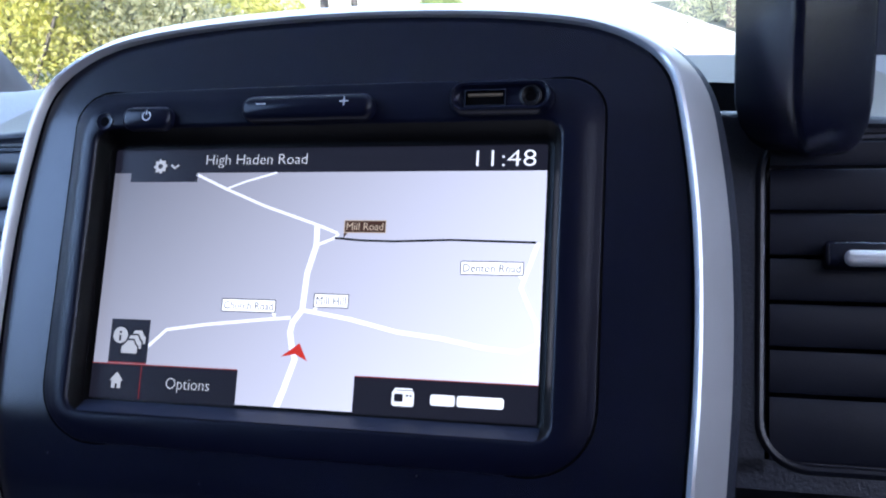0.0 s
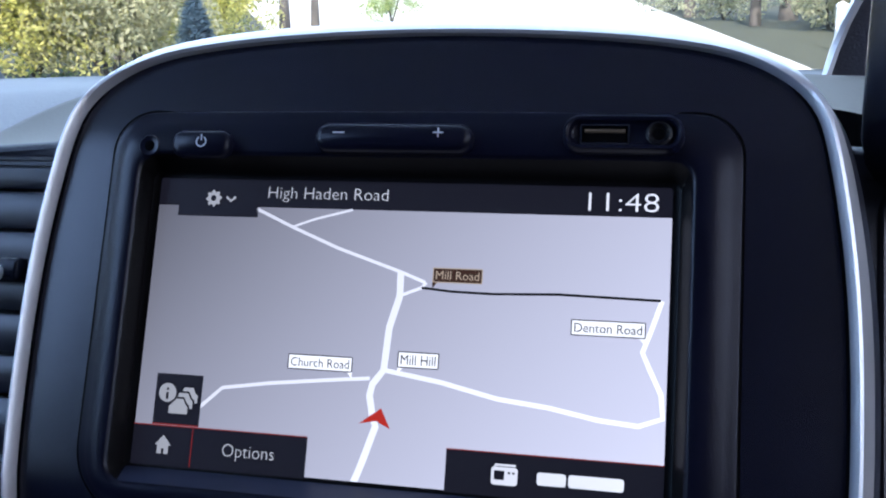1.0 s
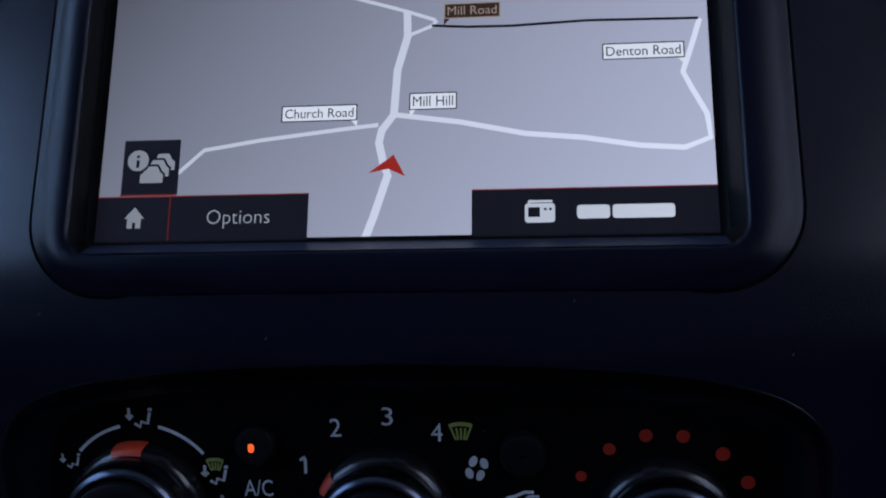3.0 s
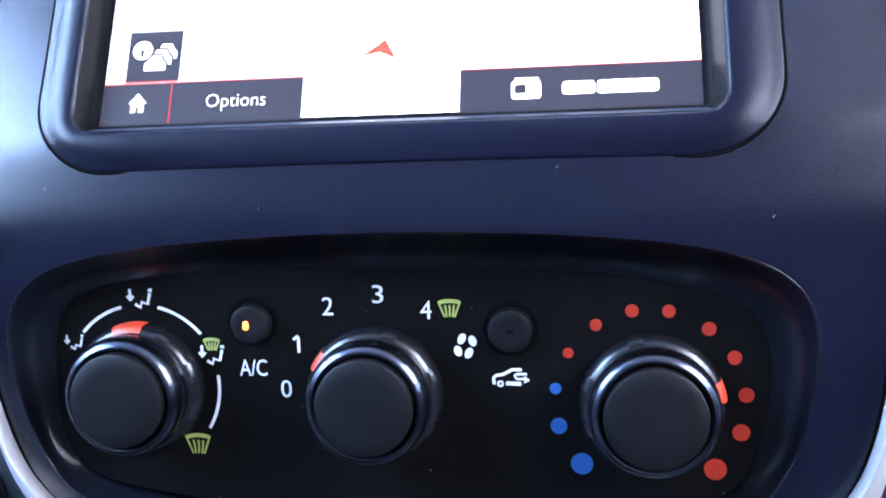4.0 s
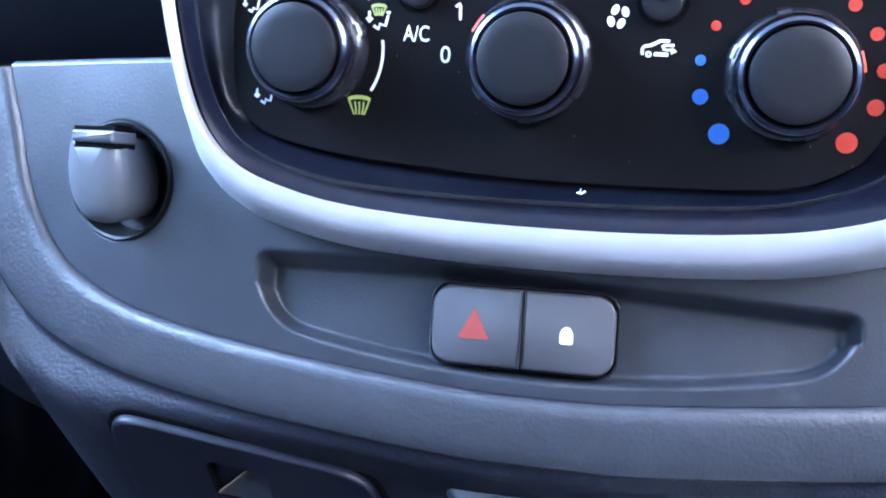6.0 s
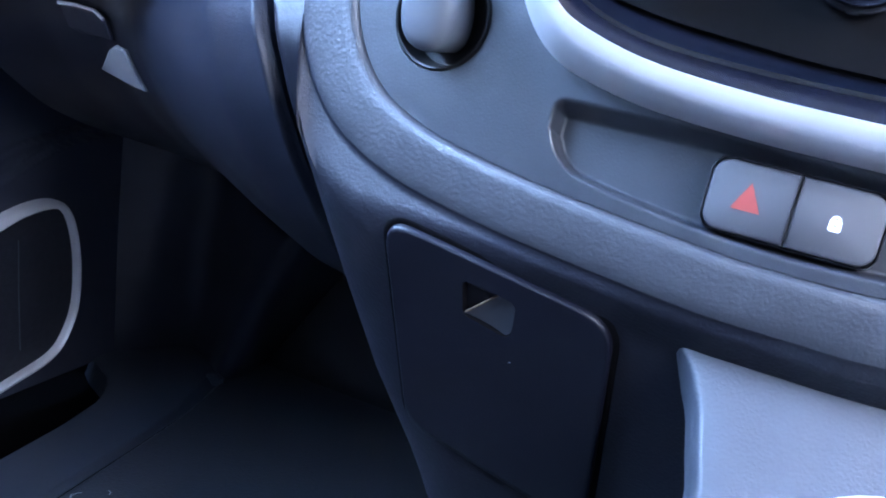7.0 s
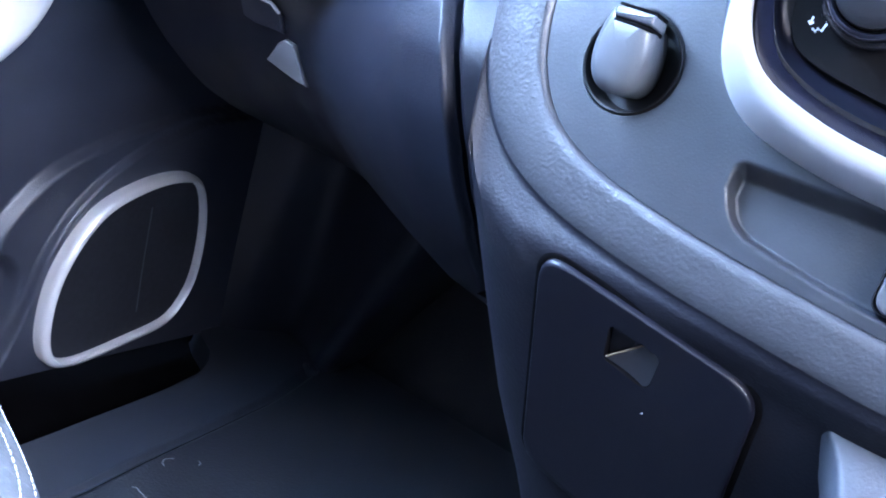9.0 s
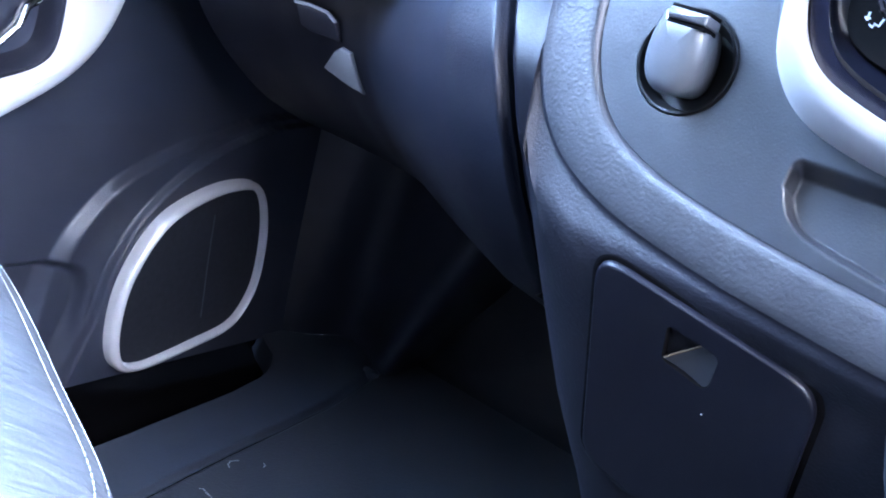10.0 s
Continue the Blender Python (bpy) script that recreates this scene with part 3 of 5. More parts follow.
part("chevron", *ribbon([(-0.545, 0.378), (-0.530, 0.366), (-0.515, 0.378)], 0.007, SP, H2), LCD_WHITE, display)
RADIO = rrect(0.346, -0.372, 0.036, 0.024, 0.008, 5)
part("radio_symbol", *join(flat(RADIO, SP, H3), ribbon([(0.318, -0.343), (0.376, -0.343)], 0.006, SP, H3), ribbon([(0.318, -0.349), (0.326, -0.340)], 0.005, SP, H3)), LCD_WHITE, display)
part("radio_symbol", *join(flat(quad(0.318, 0.346, -0.382, -0.358), SP, H3 + 0.001), flat(quad(0.356, 0.362, -0.366, -0.360), SP, H3 + 0.001), flat(quad(0.368, 0.374, -0.366, -0.360), SP, H3 + 0.001)), LCD_BAR, display)
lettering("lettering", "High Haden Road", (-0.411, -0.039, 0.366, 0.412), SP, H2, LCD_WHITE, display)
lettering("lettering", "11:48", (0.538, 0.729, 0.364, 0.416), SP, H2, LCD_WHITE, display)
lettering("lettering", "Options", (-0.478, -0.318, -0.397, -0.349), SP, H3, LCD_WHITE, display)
# station name: one bar for each of its letters' runs
for u0, u1, v0, v1 in ((0.434, 0.512, -0.388, -0.354), (0.518, 0.664, -0.388, -0.354)):
    part("station_bar", *flat(rrect((u0 + u1) / 2, (v0 + v1) / 2, (u1 - u0) / 2, (v1 - v0) / 2, 0.008, 4), SP, H3), LCD_WHITE, display)
for body, u0, u1, v0, v1, tip, dark in (("Mill Road", 0.111, 0.252, 0.147, 0.187, 0.117, True), ("Church Road", -0.300, -0.108, -0.121, -0.080, -0.114, False),
                                        ("Mill Hill", 0.026, 0.143, -0.098, -0.055, 0.034, False), ("Denton Road", 0.507, 0.704, 0.019, 0.060, 0.696, False)):
    part("map_label", *join(flat(quad(u0, u1, v0, v1), SP, H2), flat([(tip - 0.008, v0), (tip + 0.008, v0), (tip + (0.007 if tip > (u0 + u1) / 2 else -0.007), v0 - 0.018)], SP, H2)),
         LCD_BROWN if dark else LCD_LABEL, display, "brown road label" if dark else "white road label")
    part("map_label_edge", *strokes([[(u0, v0), (u0, v1)], [(u0, v1), (u1, v1)], [(u1, v1), (u1, v0)], [(u1, v0), (u0, v0)]], 0.003, SP, H2 + 0.001), LCD_TAN if dark else LCD_INK, display)
    lettering("lettering", body, (u0 + 0.008, u1 - 0.008, v0 + 0.008, v1 - 0.008), SP, H3, LCD_TAN if dark else LCD_INK, display)

# keys and sockets above the screen
key = part("power_button", *plate(rrect(-0.594, 0.516, 0.092, 0.040, 0.034, 8), SP, 0.080, 0.118, 0.016), BEZEL, unit, "black power button")
part("power_symbol", *strokes([arc((-0.588, 0.519), 0.015, 120, 420, 16), [(-0.588, 0.522), (-0.588, 0.541)]], 0.0040, SP, 0.1195), PRINT, key)
key = part("volume_rocker", *plate(rrect(-0.010, 0.538, 0.229, 0.042, 0.040, 10), SP, 0.080, 0.128, 0.022), BEZEL, unit, "black volume rocker")
part("minus_symbol", *ribbon([(-0.180, 0.547), (-0.146, 0.547)], 0.0045, SP, 0.1295), PRINT, key)
part("plus_symbol", *strokes([[(0.111, 0.549), (0.141, 0.549)], [(0.126, 0.535), (0.126, 0.563)]], 0.0042, SP, 0.1295), PRINT, key)
SOCK = rrect(0.628, 0.556, 0.162, 0.053, 0.05, 10)
sock = part("socket_surround", *loft([[SP(u, v, h) for u, v in grow(SOCK, d)] for d, h in ((0.0, 0.078), (-0.002, 0.112), (-0.010, 0.121), (-0.018, 0.118), (-0.024, 0.106), (-0.03, 0.102))], cap1=True), BEZEL, unit, "black socket surround")
USB = rrect(0.580, 0.553, 0.066, 0.028, 0.006, 4)
part("usb_shell", *loft([[SP(u, v, h) for u, v in grow(USB, d)] for d, h in ((0.0, 0.101), (0.0, 0.110), (-0.005, 0.110), (-0.005, 0.104))]), KNOB_RING, sock, "thin metal shell of the socket")
part("usb_void", *flat(grow(USB, -0.004), SP, 0.1035), HOLE, sock)
part("usb_tongue", *plate(quad(0.526, 0.634, 0.558, 0.568), SP, 0.1037, 0.108, 0.002), STRAW, sock, "tan contact tongue")
part("aux_socket", *lathe([(0.034, 0.101), (0.034, 0.114), (0.028, 0.117), (0.022, 0.112), (0.018, 0.104), (0.0, 0.1035)], (0.722, 0.556), SP, 24), KNOB, sock, "round black jack socket")
part("aux_void", *lathe([(0.0155, 0.1045), (0.0, 0.1046)], (0.722, 0.556), SP, 20), HOLE, sock)
rst = part("reset_hole", *lathe([(0.034, 0.081), (0.030, 0.0860), (0.025, 0.0845), (0.018, 0.0820), (0.0, 0.0818)], (-0.774, 0.514), SP, 24), BEZEL, unit, "small moulded screw recess")
part("reset_pin", *lathe([(0.016, 0.0825), (0.010, 0.0835), (0.0, 0.0836)], (-0.774, 0.514), SP, 16), HOLE, rst)

# ---- climate panel ----
CP = climate_place
clim = holder("climate_panel", KM @ Vector((0, 0.3, -1.39)), "black heater control panel with three round knobs", "control panel")
part("panel", *flat([(x, (z + 1.1) * 1.084) for x, z in PANEL_EDGE], CP, 0.0), PANEL, clim, "black panel plate with printed symbols")


def knob(c, angle, ribs, mark):
    k = part("knob", *lathe([(0.174, 0.0), (0.174, 0.030), (0.170, 0.046), (0.160, 0.056), (0.150, 0.060)], c, CP, 56, cap=False), GLOSS, clim, "glossy black knob skirt")
    part("knob_ring", *lathe([(0.150, 0.050), (0.1555, 0.070), (0.1570, 0.092), (0.1550, 0.112), (0.1500, 0.126), (0.1430, 0.135), (0.1350, 0.138), (0.1290, 0.135), (0.1262, 0.126), (0.1255, 0.110)], c, CP, 64, cap=False), KNOB_RING, k, "dark polished ring")
    part("knob_cap", *lathe([(0.1215, 0.105), (0.1215, 0.150), (0.1200, 0.1545), (0.1150, 0.1570), (0.08, 0.1585), (0.0, 0.1592)], c, CP, 64), KNOB, k, "matt black knob cap")
    part("pointer", *lathe([(0.157, 0.0580), (0.166, 0.0530), (0.1725, 0.0470), (0.1765, 0.030), (0.1765, 0.004)], c, CP, 10, angle - mark, angle + mark, cap=False), POINTER, k, "orange-red pointer")
    for a in ribs:
        part("grip", *lathe([(0.158, 0.0580), (0.169, 0.0540), (0.1775, 0.042), (0.1775, 0.010), (0.174, 0.004)], c, CP, 6, a - 6, a + 6, cap=False), GLOSS, k)
    return k


LEFT, MID, RIGHT = (-0.692, 0.035), (-0.055, 0.022), (0.640, 0.002)
knob(LEFT, 93, (58, 20, -35, 150, 215), 14)
knob(MID, 146, (72, 18, -30, 215, 270), 9)
knob(RIGHT, 14, (104, 160, 200, 290), 9)
part("air_arc", *strokes([arc((-0.686, 0.036), 0.218, 103, 138), arc((-0.686, 0.036), 0.218, 76, 40), arc((-0.686, 0.036), 0.210, 8, -33)], 0.0085, CP, 0.002), PRINT, clim, "white printed arcs")


def symbol_seat(c, s):
    """Seated outline with an air arrow."""
    x, y = c
    return [[(x - 0.010 * s, y - 0.010 * s), (x + 0.006 * s, y - 0.020 * s), (x + 0.010 * s, y - 0.004 * s), (x + 0.028 * s, y - 0.010 * s), (x + 0.036 * s, y + 0.022 * s)],
            [(x + 0.031 * s, y + 0.030 * s), (x + 0.043 * s, y + 0.030 * s)], [(x - 0.024 * s, y + 0.034 * s), (x - 0.024 * s, y + 0.008 * s)], [(x - 0.034 * s, y + 0.014 * s), (x - 0.024 * s, y + 0.002 * s), (x - 0.014 * s, y + 0.014 * s)]]


def symbol_screen(c, w, h):
    """Windscreen, wider at its top, with a thick upper edge and three rising streams of air."""
    x, y = c
    top = [(x + w / 2 * k, y + h / 2 - 0.10 * h * k * k) for k in np.linspace(-1, 1, 9)]
    lines = [[(x - 0.22 * w, y - 0.50 * h)] + top + [(x + 0.22 * w, y - 0.50 * h)]]
    for k in (-1, 0, 1):
        lines.append([(x + 0.20 * w * k, y + 0.20 * h), (x + (0.17 * k + 0.02) * w, y - 0.10 * h), (x + 0.13 * w * k, y - 0.48 * h)])
    band = [(x + 0.46 * w * k, y + 0.42 * h - 0.09 * h * k * k) for k in np.linspace(-1, 1, 9)]
    return join(strokes(lines, 0.0048, CP, 0.0025), ribbon(band, 0.0085, CP, 0.0031))


for c, s in (((-0.686, 0.266), 0.92), ((-0.496, 0.114), 0.92), ((-0.880, 0.150), 0.72), ((-0.842, -0.112), 0.80)):
    part("air_symbol", *strokes(symbol_seat(c, s), 0.0085 * s, CP, 0.002), PRINT, clim)
for c, w, h in (((-0.490, 0.148), 0.044, 0.032), ((-0.5445, -0.122), 0.067, 0.054), ((0.143, 0.240), 0.056, 0.044)):
    part("demist_symbol", *symbol_screen(c, w, h), PRINT_GREEN, clim, "yellow-green demist symbol")
for body, u, v in (("0", -0.293, 0.030), ("1", -0.258, 0.149), ("2", -0.172, 0.248), ("3", -0.040, 0.278), ("4", 0.083, 0.237)):
    w = 0.0145
    if body == "1":
        part("lettering", *ribbon([(u - 0.010, v + 0.012), (u + 0.003, v + 0.021), (u + 0.004, v + 0.015), (u + 0.004, v - 0.0235)], 0.0075, CP, 0.002), PRINT, clim)
        continue
    lettering("lettering", body, (u - w, u + w, v - 0.0235, v + 0.0235), CP, 0.002, PRINT, clim)
lettering("lettering", "A/C", (-0.417, -0.342, 0.064, 0.108), CP, 0.002, PRINT, clim)
def petal(c, lean, h):
    """One blade of the fan sign."""
    return flat([(c[0] + 0.0105 * math.cos(a) + lean * 0.0140 * math.sin(a), c[1] + 0.0140 * math.sin(a)) for a in np.linspace(0, 2 * math.pi, 19)[:-1]], CP, h)


part("fan_symbol", *join(petal((0.172, 0.162), 0.25, 0.0020), petal((0.199, 0.157), -0.15, 0.0023), petal((0.162, 0.131), -0.15, 0.0026), petal((0.189, 0.126), 0.25, 0.0029)), PRINT, clim, "white fan sign")
part("recirculation_symbol", *join(
    ribbon([(0.251, 0.045), (0.250, 0.062), (0.256, 0.068), (0.273, 0.071), (0.285, 0.077), (0.297, 0.083), (0.321, 0.083)], 0.0080, CP, 0.0020),
    lathe([(0.0085, 0.0024), (0.0035, 0.0024)], (0.267, 0.047), CP, 16, cap=False),
    ribbon([(0.281, 0.048), (0.319, 0.047)], 0.0100, CP, 0.0020),
    ribbon([(0.301, 0.066), (0.310, 0.072), (0.334, 0.072)], 0.0070, CP, 0.0024),
    ribbon([(0.304, 0.062), (0.312, 0.059), (0.330, 0.060)], 0.0060, CP, 0.0028),
    flat([(0.327, 0.067), (0.342, 0.056), (0.326, 0.048)], CP, 0.0032)), PRINT, clim, "white recirculation sign of a car with an arrow")
for c, r, lit in (((-0.375, 0.206), 0.052, True), ((0.296, 0.187), 0.056, False)):
    part("button_well", *lathe([(r + 0.014, 0.0012), (r + 0.010, 0.0015), (r, 0.0012)], c, CP, 36, cap=False), HOLE, clim)
    b = part("round_button", *lathe([(r, 0.0), (r, 0.024), (r - 0.004, 0.032), (r - 0.012, 0.035), (r * 0.5, 0.033), (0.0, 0.032)], c, CP, 36), KNOB, clim, "round black push button")
    if lit:
        part("indicator", *plate(rrect(c[0] - 0.008, c[1] - 0.002, 0.0075, 0.0115, 0.0065, 6), CP, 0.031, 0.0355, 0.002), LED, b, "glowing amber indicator")
    else:
        part("button_mark", *flat(rrect(c[0], c[1], 0.009, 0.003, 0.002, 3), CP, 0.0345), HOLE, b)
DOT = [(-136, 0.028, PRINT_BLUE), (-164, 0.021, PRINT_BLUE), (172, 0.0145, PRINT_BLUE), (148, 0.0135, PRINT_RED), (123.5, 0.0155, PRINT_RED), (100, 0.0165, PRINT_RED), (78, 0.0165, PRINT_RED),
       (52, 0.0175, PRINT_RED), (28.7, 0.0175, PRINT_RED), (4.6, 0.019, PRINT_RED), (-19, 0.0215, PRINT_RED), (-47, 0.0275, PRINT_RED)]
for a, r, mat in DOT:
    part("temperature_dot", *lathe([(r, 0.0015), (r * 0.5, 0.002), (0.0, 0.002)], (0.634 + 0.232 * math.cos(radians(a)), 0.003 + 0.232 * math.sin(radians(a))), CP, 20), mat, clim,
         "blue printed dot" if mat is PRINT_BLUE else "red printed dot")

# lint and crumbs that have settled on the panel and the console
lint = holder("lint_speck", KM @ Vector((0.115, 0.36, -1.43)), "tiny white lint speck on the climate recess", "lint")
part("fleck", *join(tube([(0.100, 0.372, -1.420), (0.112, 0.366, -1.424), (0.122, 0.368, -1.417)], 0.0028, 5), tube([(0.108, 0.369, -1.421), (0.111, 0.360, -1.411)], 0.002, 5)), PRINT, lint)
specks = []
for k in range(16):
    speck_rng = random.Random(40 + k)
    u, v, r = speck_rng.uniform(-0.85, 0.85), speck_rng.uniform(-0.26, 0.30), speck_rng.uniform(0.0012, 0.0026)
    specks.append(tube([CP(u, v, 0.003), CP(u + r * speck_rng.uniform(-2, 2), v + r * speck_rng.uniform(0.5, 3), 0.004)], r, 5))
for u, z in ((-0.86, -0.62), (0.42, -0.60), (-0.3, -0.68), (0.9, -0.72)):
    specks.append(tube([(u, face_y(z) - 0.003, z), (u + 0.003, face_y(z + 0.006) - 0.004, z + 0.006)], 0.0018, 5))
dust = holder("dust_specks", KM @ Vector((0, 0.3, -1.3)), "pale dust specks scattered on the console plastic", "dust")
tagged(part("specks", *join(*specks), BUTTON, dust), kind="stuff")

# ---- dashboard: lower fascia, tray, rim, lower panel ----
EDGE = smooth_path([(-1.93, -1.02), (-1.88, -1.20), (-1.845, -1.36), (-1.79, -1.50), (-1.70, -1.63), (-1.57, -1.73), (-1.34, -1.82), (-0.98, -1.89), (-0.6, -1.935), (-0.2, -1.97), (0.02, -1.975)], 7)


def fascia_y(x, z):
    return 0.666 - 0.293 * (z + 1.8) + 0.040 * (x - 0.02) ** 2


def tray(x, z):
    """How far the shallow tray sinks in: a long slot along the rim, square at its top corners, well rounded at its lower ones."""
    top, foot = -1.592 - 0.045 * max(0.0, x + 0.3), -1.935 + 0.135 * x * x
    a, b, c = z - top, foot - z, abs(x + 0.005) - 0.93
    r = 0.045 if a > b else 0.16
    px, pz = c + r, max(a, b) + r
    out = math.hypot(max(px, 0), max(pz, 0)) + min(max(px, pz), 0) - r
    return (0.070 + 0.015 * smoothstep(-1.93, -1.64, z)) * smoothstep(0.0, 0.045, -out)


SOC = (-1.453, -1.399)


def socket_well(x, z):
    """The round well behind the power socket's cap."""
    return 0.13 * smoothstep(0.196, 0.172, math.hypot(x - SOC[0], z - SOC[1]))


ZS = []
for i in range(len(EDGE) - 1):
    steps = max(1, int((EDGE[i][1] - EDGE[i + 1][1]) / 0.005))
    ZS += [EDGE[i].lerp(EDGE[i + 1], s / steps) for s in range(steps)]
EDGE_FINE = ZS + [EDGE[-1]]
COLUMNS = list(np.linspace(-1.93, -1.66, 12)) + list(np.linspace(-1.65, -1.25, 61)) + list(np.linspace(-1.24, -1.0, 12)) + list(np.linspace(-0.99, 0.99, 321)) + list(np.linspace(1.0, 1.15, 6)) + list(np.linspace(1.16, 1.97, 40))


def fascia_at(c, k):
    p = EDGE_FINE[int(k)]
    x = min(max(c, p.x), 0.04 - p.x)
    return (x, fascia_y(x, p.y) + tray(x, p.y) + socket_well(x, p.y), p.y)


part("lower_fascia", *grid(fascia_at, COLUMNS, range(len(EDGE_FINE))),
     FASCIA, dash, "grey grained plastic lower fascia with shallow tray", angle=60)
# top edge of the fascia, rolled back into a dark gap
part("fascia_top", *grid(lambda u, a: (-1.93 + 3.90 * u, fascia_y(-1.93 + 3.90 * u, -1.02) + 0.03 - 0.03 * math.cos(a) + (0.8 if a > 1.58 else 0), -1.02 + 0.03 * math.sin(a)), np.linspace(0, 1, 40), [0, 0.4, 0.8, 1.2, 1.57, 1.6]), FASCIA, dash)
# rim: swept along the edge, mirrored to the other side
FULL = [tuple(p) for p in EDGE] + [(0.04 - p.x, p.y) for p in EDGE[-2::-1]]
normals = []
for i in range(len(FULL)):
    a, b = Vector(FULL[max(0, i - 1)]), Vector(FULL[min(len(FULL) - 1, i + 1)])
    t = (b - a).normalized()
    normals.append(Vector((t.y, -t.x)))
ROLL = ((-0.012, 0.0), (-0.004, 0.005), (0.0, 0.008), (0.005, 0.0), (0.014, -0.012), (0.03, -0.017), (0.06, -0.010), (0.10, 0.004), (0.14, 0.021), (0.17, 0.036), (0.195, 0.053), (0.212, 0.070), (0.224, 0.090))


def roll_row(d, dy):
    row = []
    for p, nrm in zip(FULL, normals):
        w = 0.96 + 0.32 * abs(nrm.x)          # slimmer along the bottom
        row.append((p[0] + nrm.x * d * w, fascia_y(p[0], p[1]) + dy, p[1] + nrm.y * d * w))
    return row


rim_rows = [roll_row(d, dy) for d, dy in ROLL]
part("fascia_rim", *loft(rim_rows[:12], closed=False), RIM, dash, "raised soft rim with coarse grain", angle=60)


def lower_y(z):
    return 0.90 - 1.20 * (z + 2.2)


def lower_x(z):
    return float(np.interp(z, [-4.6, -3.6, -3.1, -2.74, -2.34, -2.1, -1.87, -1.6, -1.3], [-0.95, -1.285, -1.465, -1.66, -1.815, -1.90, -1.985, -2.08, -2.16]))


LAST = rim_rows[-1]
FIRST_I = 15
lower_rows = []
for v in [0, 0.01, 0.02, 0.035, 0.05, 0.07] + list(np.linspace(0.1, 1, 24)):
    row = []
    for i in range(FIRST_I, len(LAST) - FIRST_I):
        xt, yt, zt = LAST[i]
        z = zt + (-4.6 - zt) * v
        xl = lower_x(z)
        x = 0.02 + (xt - 0.02) * (0.02 - xl) / (0.02 - lower_x(zt)) if v > 0 else xt
        x = max(xl, min(0.04 - xl, x))
        e = min(1.0, min(x - xl, 0.04 - xl - x) / 0.32)
        y = lower_y(z) + 0.30 * (1 - math.sqrt(max(0.0, 1 - (1 - e) ** 2)))
        s = smoothstep(0.0, 0.05, v)
        row.append((x, yt + (max(y, yt) - yt) * s, z))
    lower_rows.append(row)
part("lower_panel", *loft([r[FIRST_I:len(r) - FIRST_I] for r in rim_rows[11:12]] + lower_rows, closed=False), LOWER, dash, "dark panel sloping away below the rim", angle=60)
part("lower_panel_side", *loft([[(x + 0.02 * d, y + d, z) for x, y, z in [r[0] for r in lower_rows]] for d in (0.0, 0.3, 0.8, 1.6)], closed=False), DASH, dash)



# lid in the lower panel
LIDN = math.sqrt(1 + 1.2 ** 2)


def lid_place(u, v, h=0.0):
    """u across, v up the sloping panel from its height -2.2."""
    return (u, 0.90 - 1.2 * v / LIDN - h / LIDN, -2.2 + v / LIDN - h * 1.2 / LIDN)


lid_out = round_poly([(-1.478, 0.080), (-0.522, -0.100), (-0.512, -1.400), (-1.405, -1.105)], (0.13, 0.15, 0.09, 0.13), 10)
part("lid_gap", *loft([[lid_place(u, v, h) for u, v in grow(lid_out, d)] for d, h in ((0.025, 0.004), (0.018, 0.008), (0.0, 0.007))]), HOLE, dash)
LC = (-1.02, -0.215)
LATCH = round_poly([(-1.135, -0.098), (-0.905, -0.138), (-0.922, -0.345), (-1.130, -0.285)], (0.035, 0.05, 0.06, 0.03), 8)
ring = at_angles(lid_out, LC, 96)
lat = at_angles(LATCH, LC, 96)
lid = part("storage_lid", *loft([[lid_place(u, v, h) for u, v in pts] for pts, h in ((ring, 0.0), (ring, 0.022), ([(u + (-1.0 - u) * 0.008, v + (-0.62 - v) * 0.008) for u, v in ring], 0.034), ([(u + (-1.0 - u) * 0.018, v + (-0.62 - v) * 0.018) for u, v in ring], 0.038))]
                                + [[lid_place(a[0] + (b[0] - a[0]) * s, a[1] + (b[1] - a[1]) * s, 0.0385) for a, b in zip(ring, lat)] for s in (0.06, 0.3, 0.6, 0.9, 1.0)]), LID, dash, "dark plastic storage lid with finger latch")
# Hollow coloured black for the shade inside it.
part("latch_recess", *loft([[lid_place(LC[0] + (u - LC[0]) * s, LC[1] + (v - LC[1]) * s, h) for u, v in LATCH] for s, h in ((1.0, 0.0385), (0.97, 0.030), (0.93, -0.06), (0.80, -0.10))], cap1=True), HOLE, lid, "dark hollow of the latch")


def scoop(k, m):
    """The finger pull: a curved tongue that rises from the hollow to the lid's face along its lower edge."""
    a, b = Vector((-1.125, -0.275)).lerp(Vector((-0.925, -0.335)), k), Vector((-0.975, -0.136)).lerp(Vector((-0.909, -0.147)), k)
    p = a.lerp(b, m)
    return lid_place(p.x, p.y, 0.036 - 0.030 * m - 0.012 * math.sin(math.pi * k))


# Lighter fascia grey stands in for the light falling on the pull.
part("latch_tongue", *grid(scoop, np.linspace(0, 1, 13), np.linspace(0, 1, 9)), FASCIA, lid, "worn grey finger pull of the latch")
fleck = holder("lid_fleck", KM @ Vector(lid_place(-0.918, -0.464, 0.039)), "tiny pale fleck on the storage lid", "lint")
part("fleck", *tube([lid_place(-0.921, -0.467, 0.040), lid_place(-0.918, -0.463, 0.0415), lid_place(-0.914, -0.461, 0.040)], 0.0022, 5), PRINT, fleck)
part("latch_edge", *tube([scoop(0.0, m) for m in np.linspace(0.05, 0.95, 7)], 0.005, 6), STRAW, lid, "tan worn edge of the latch")

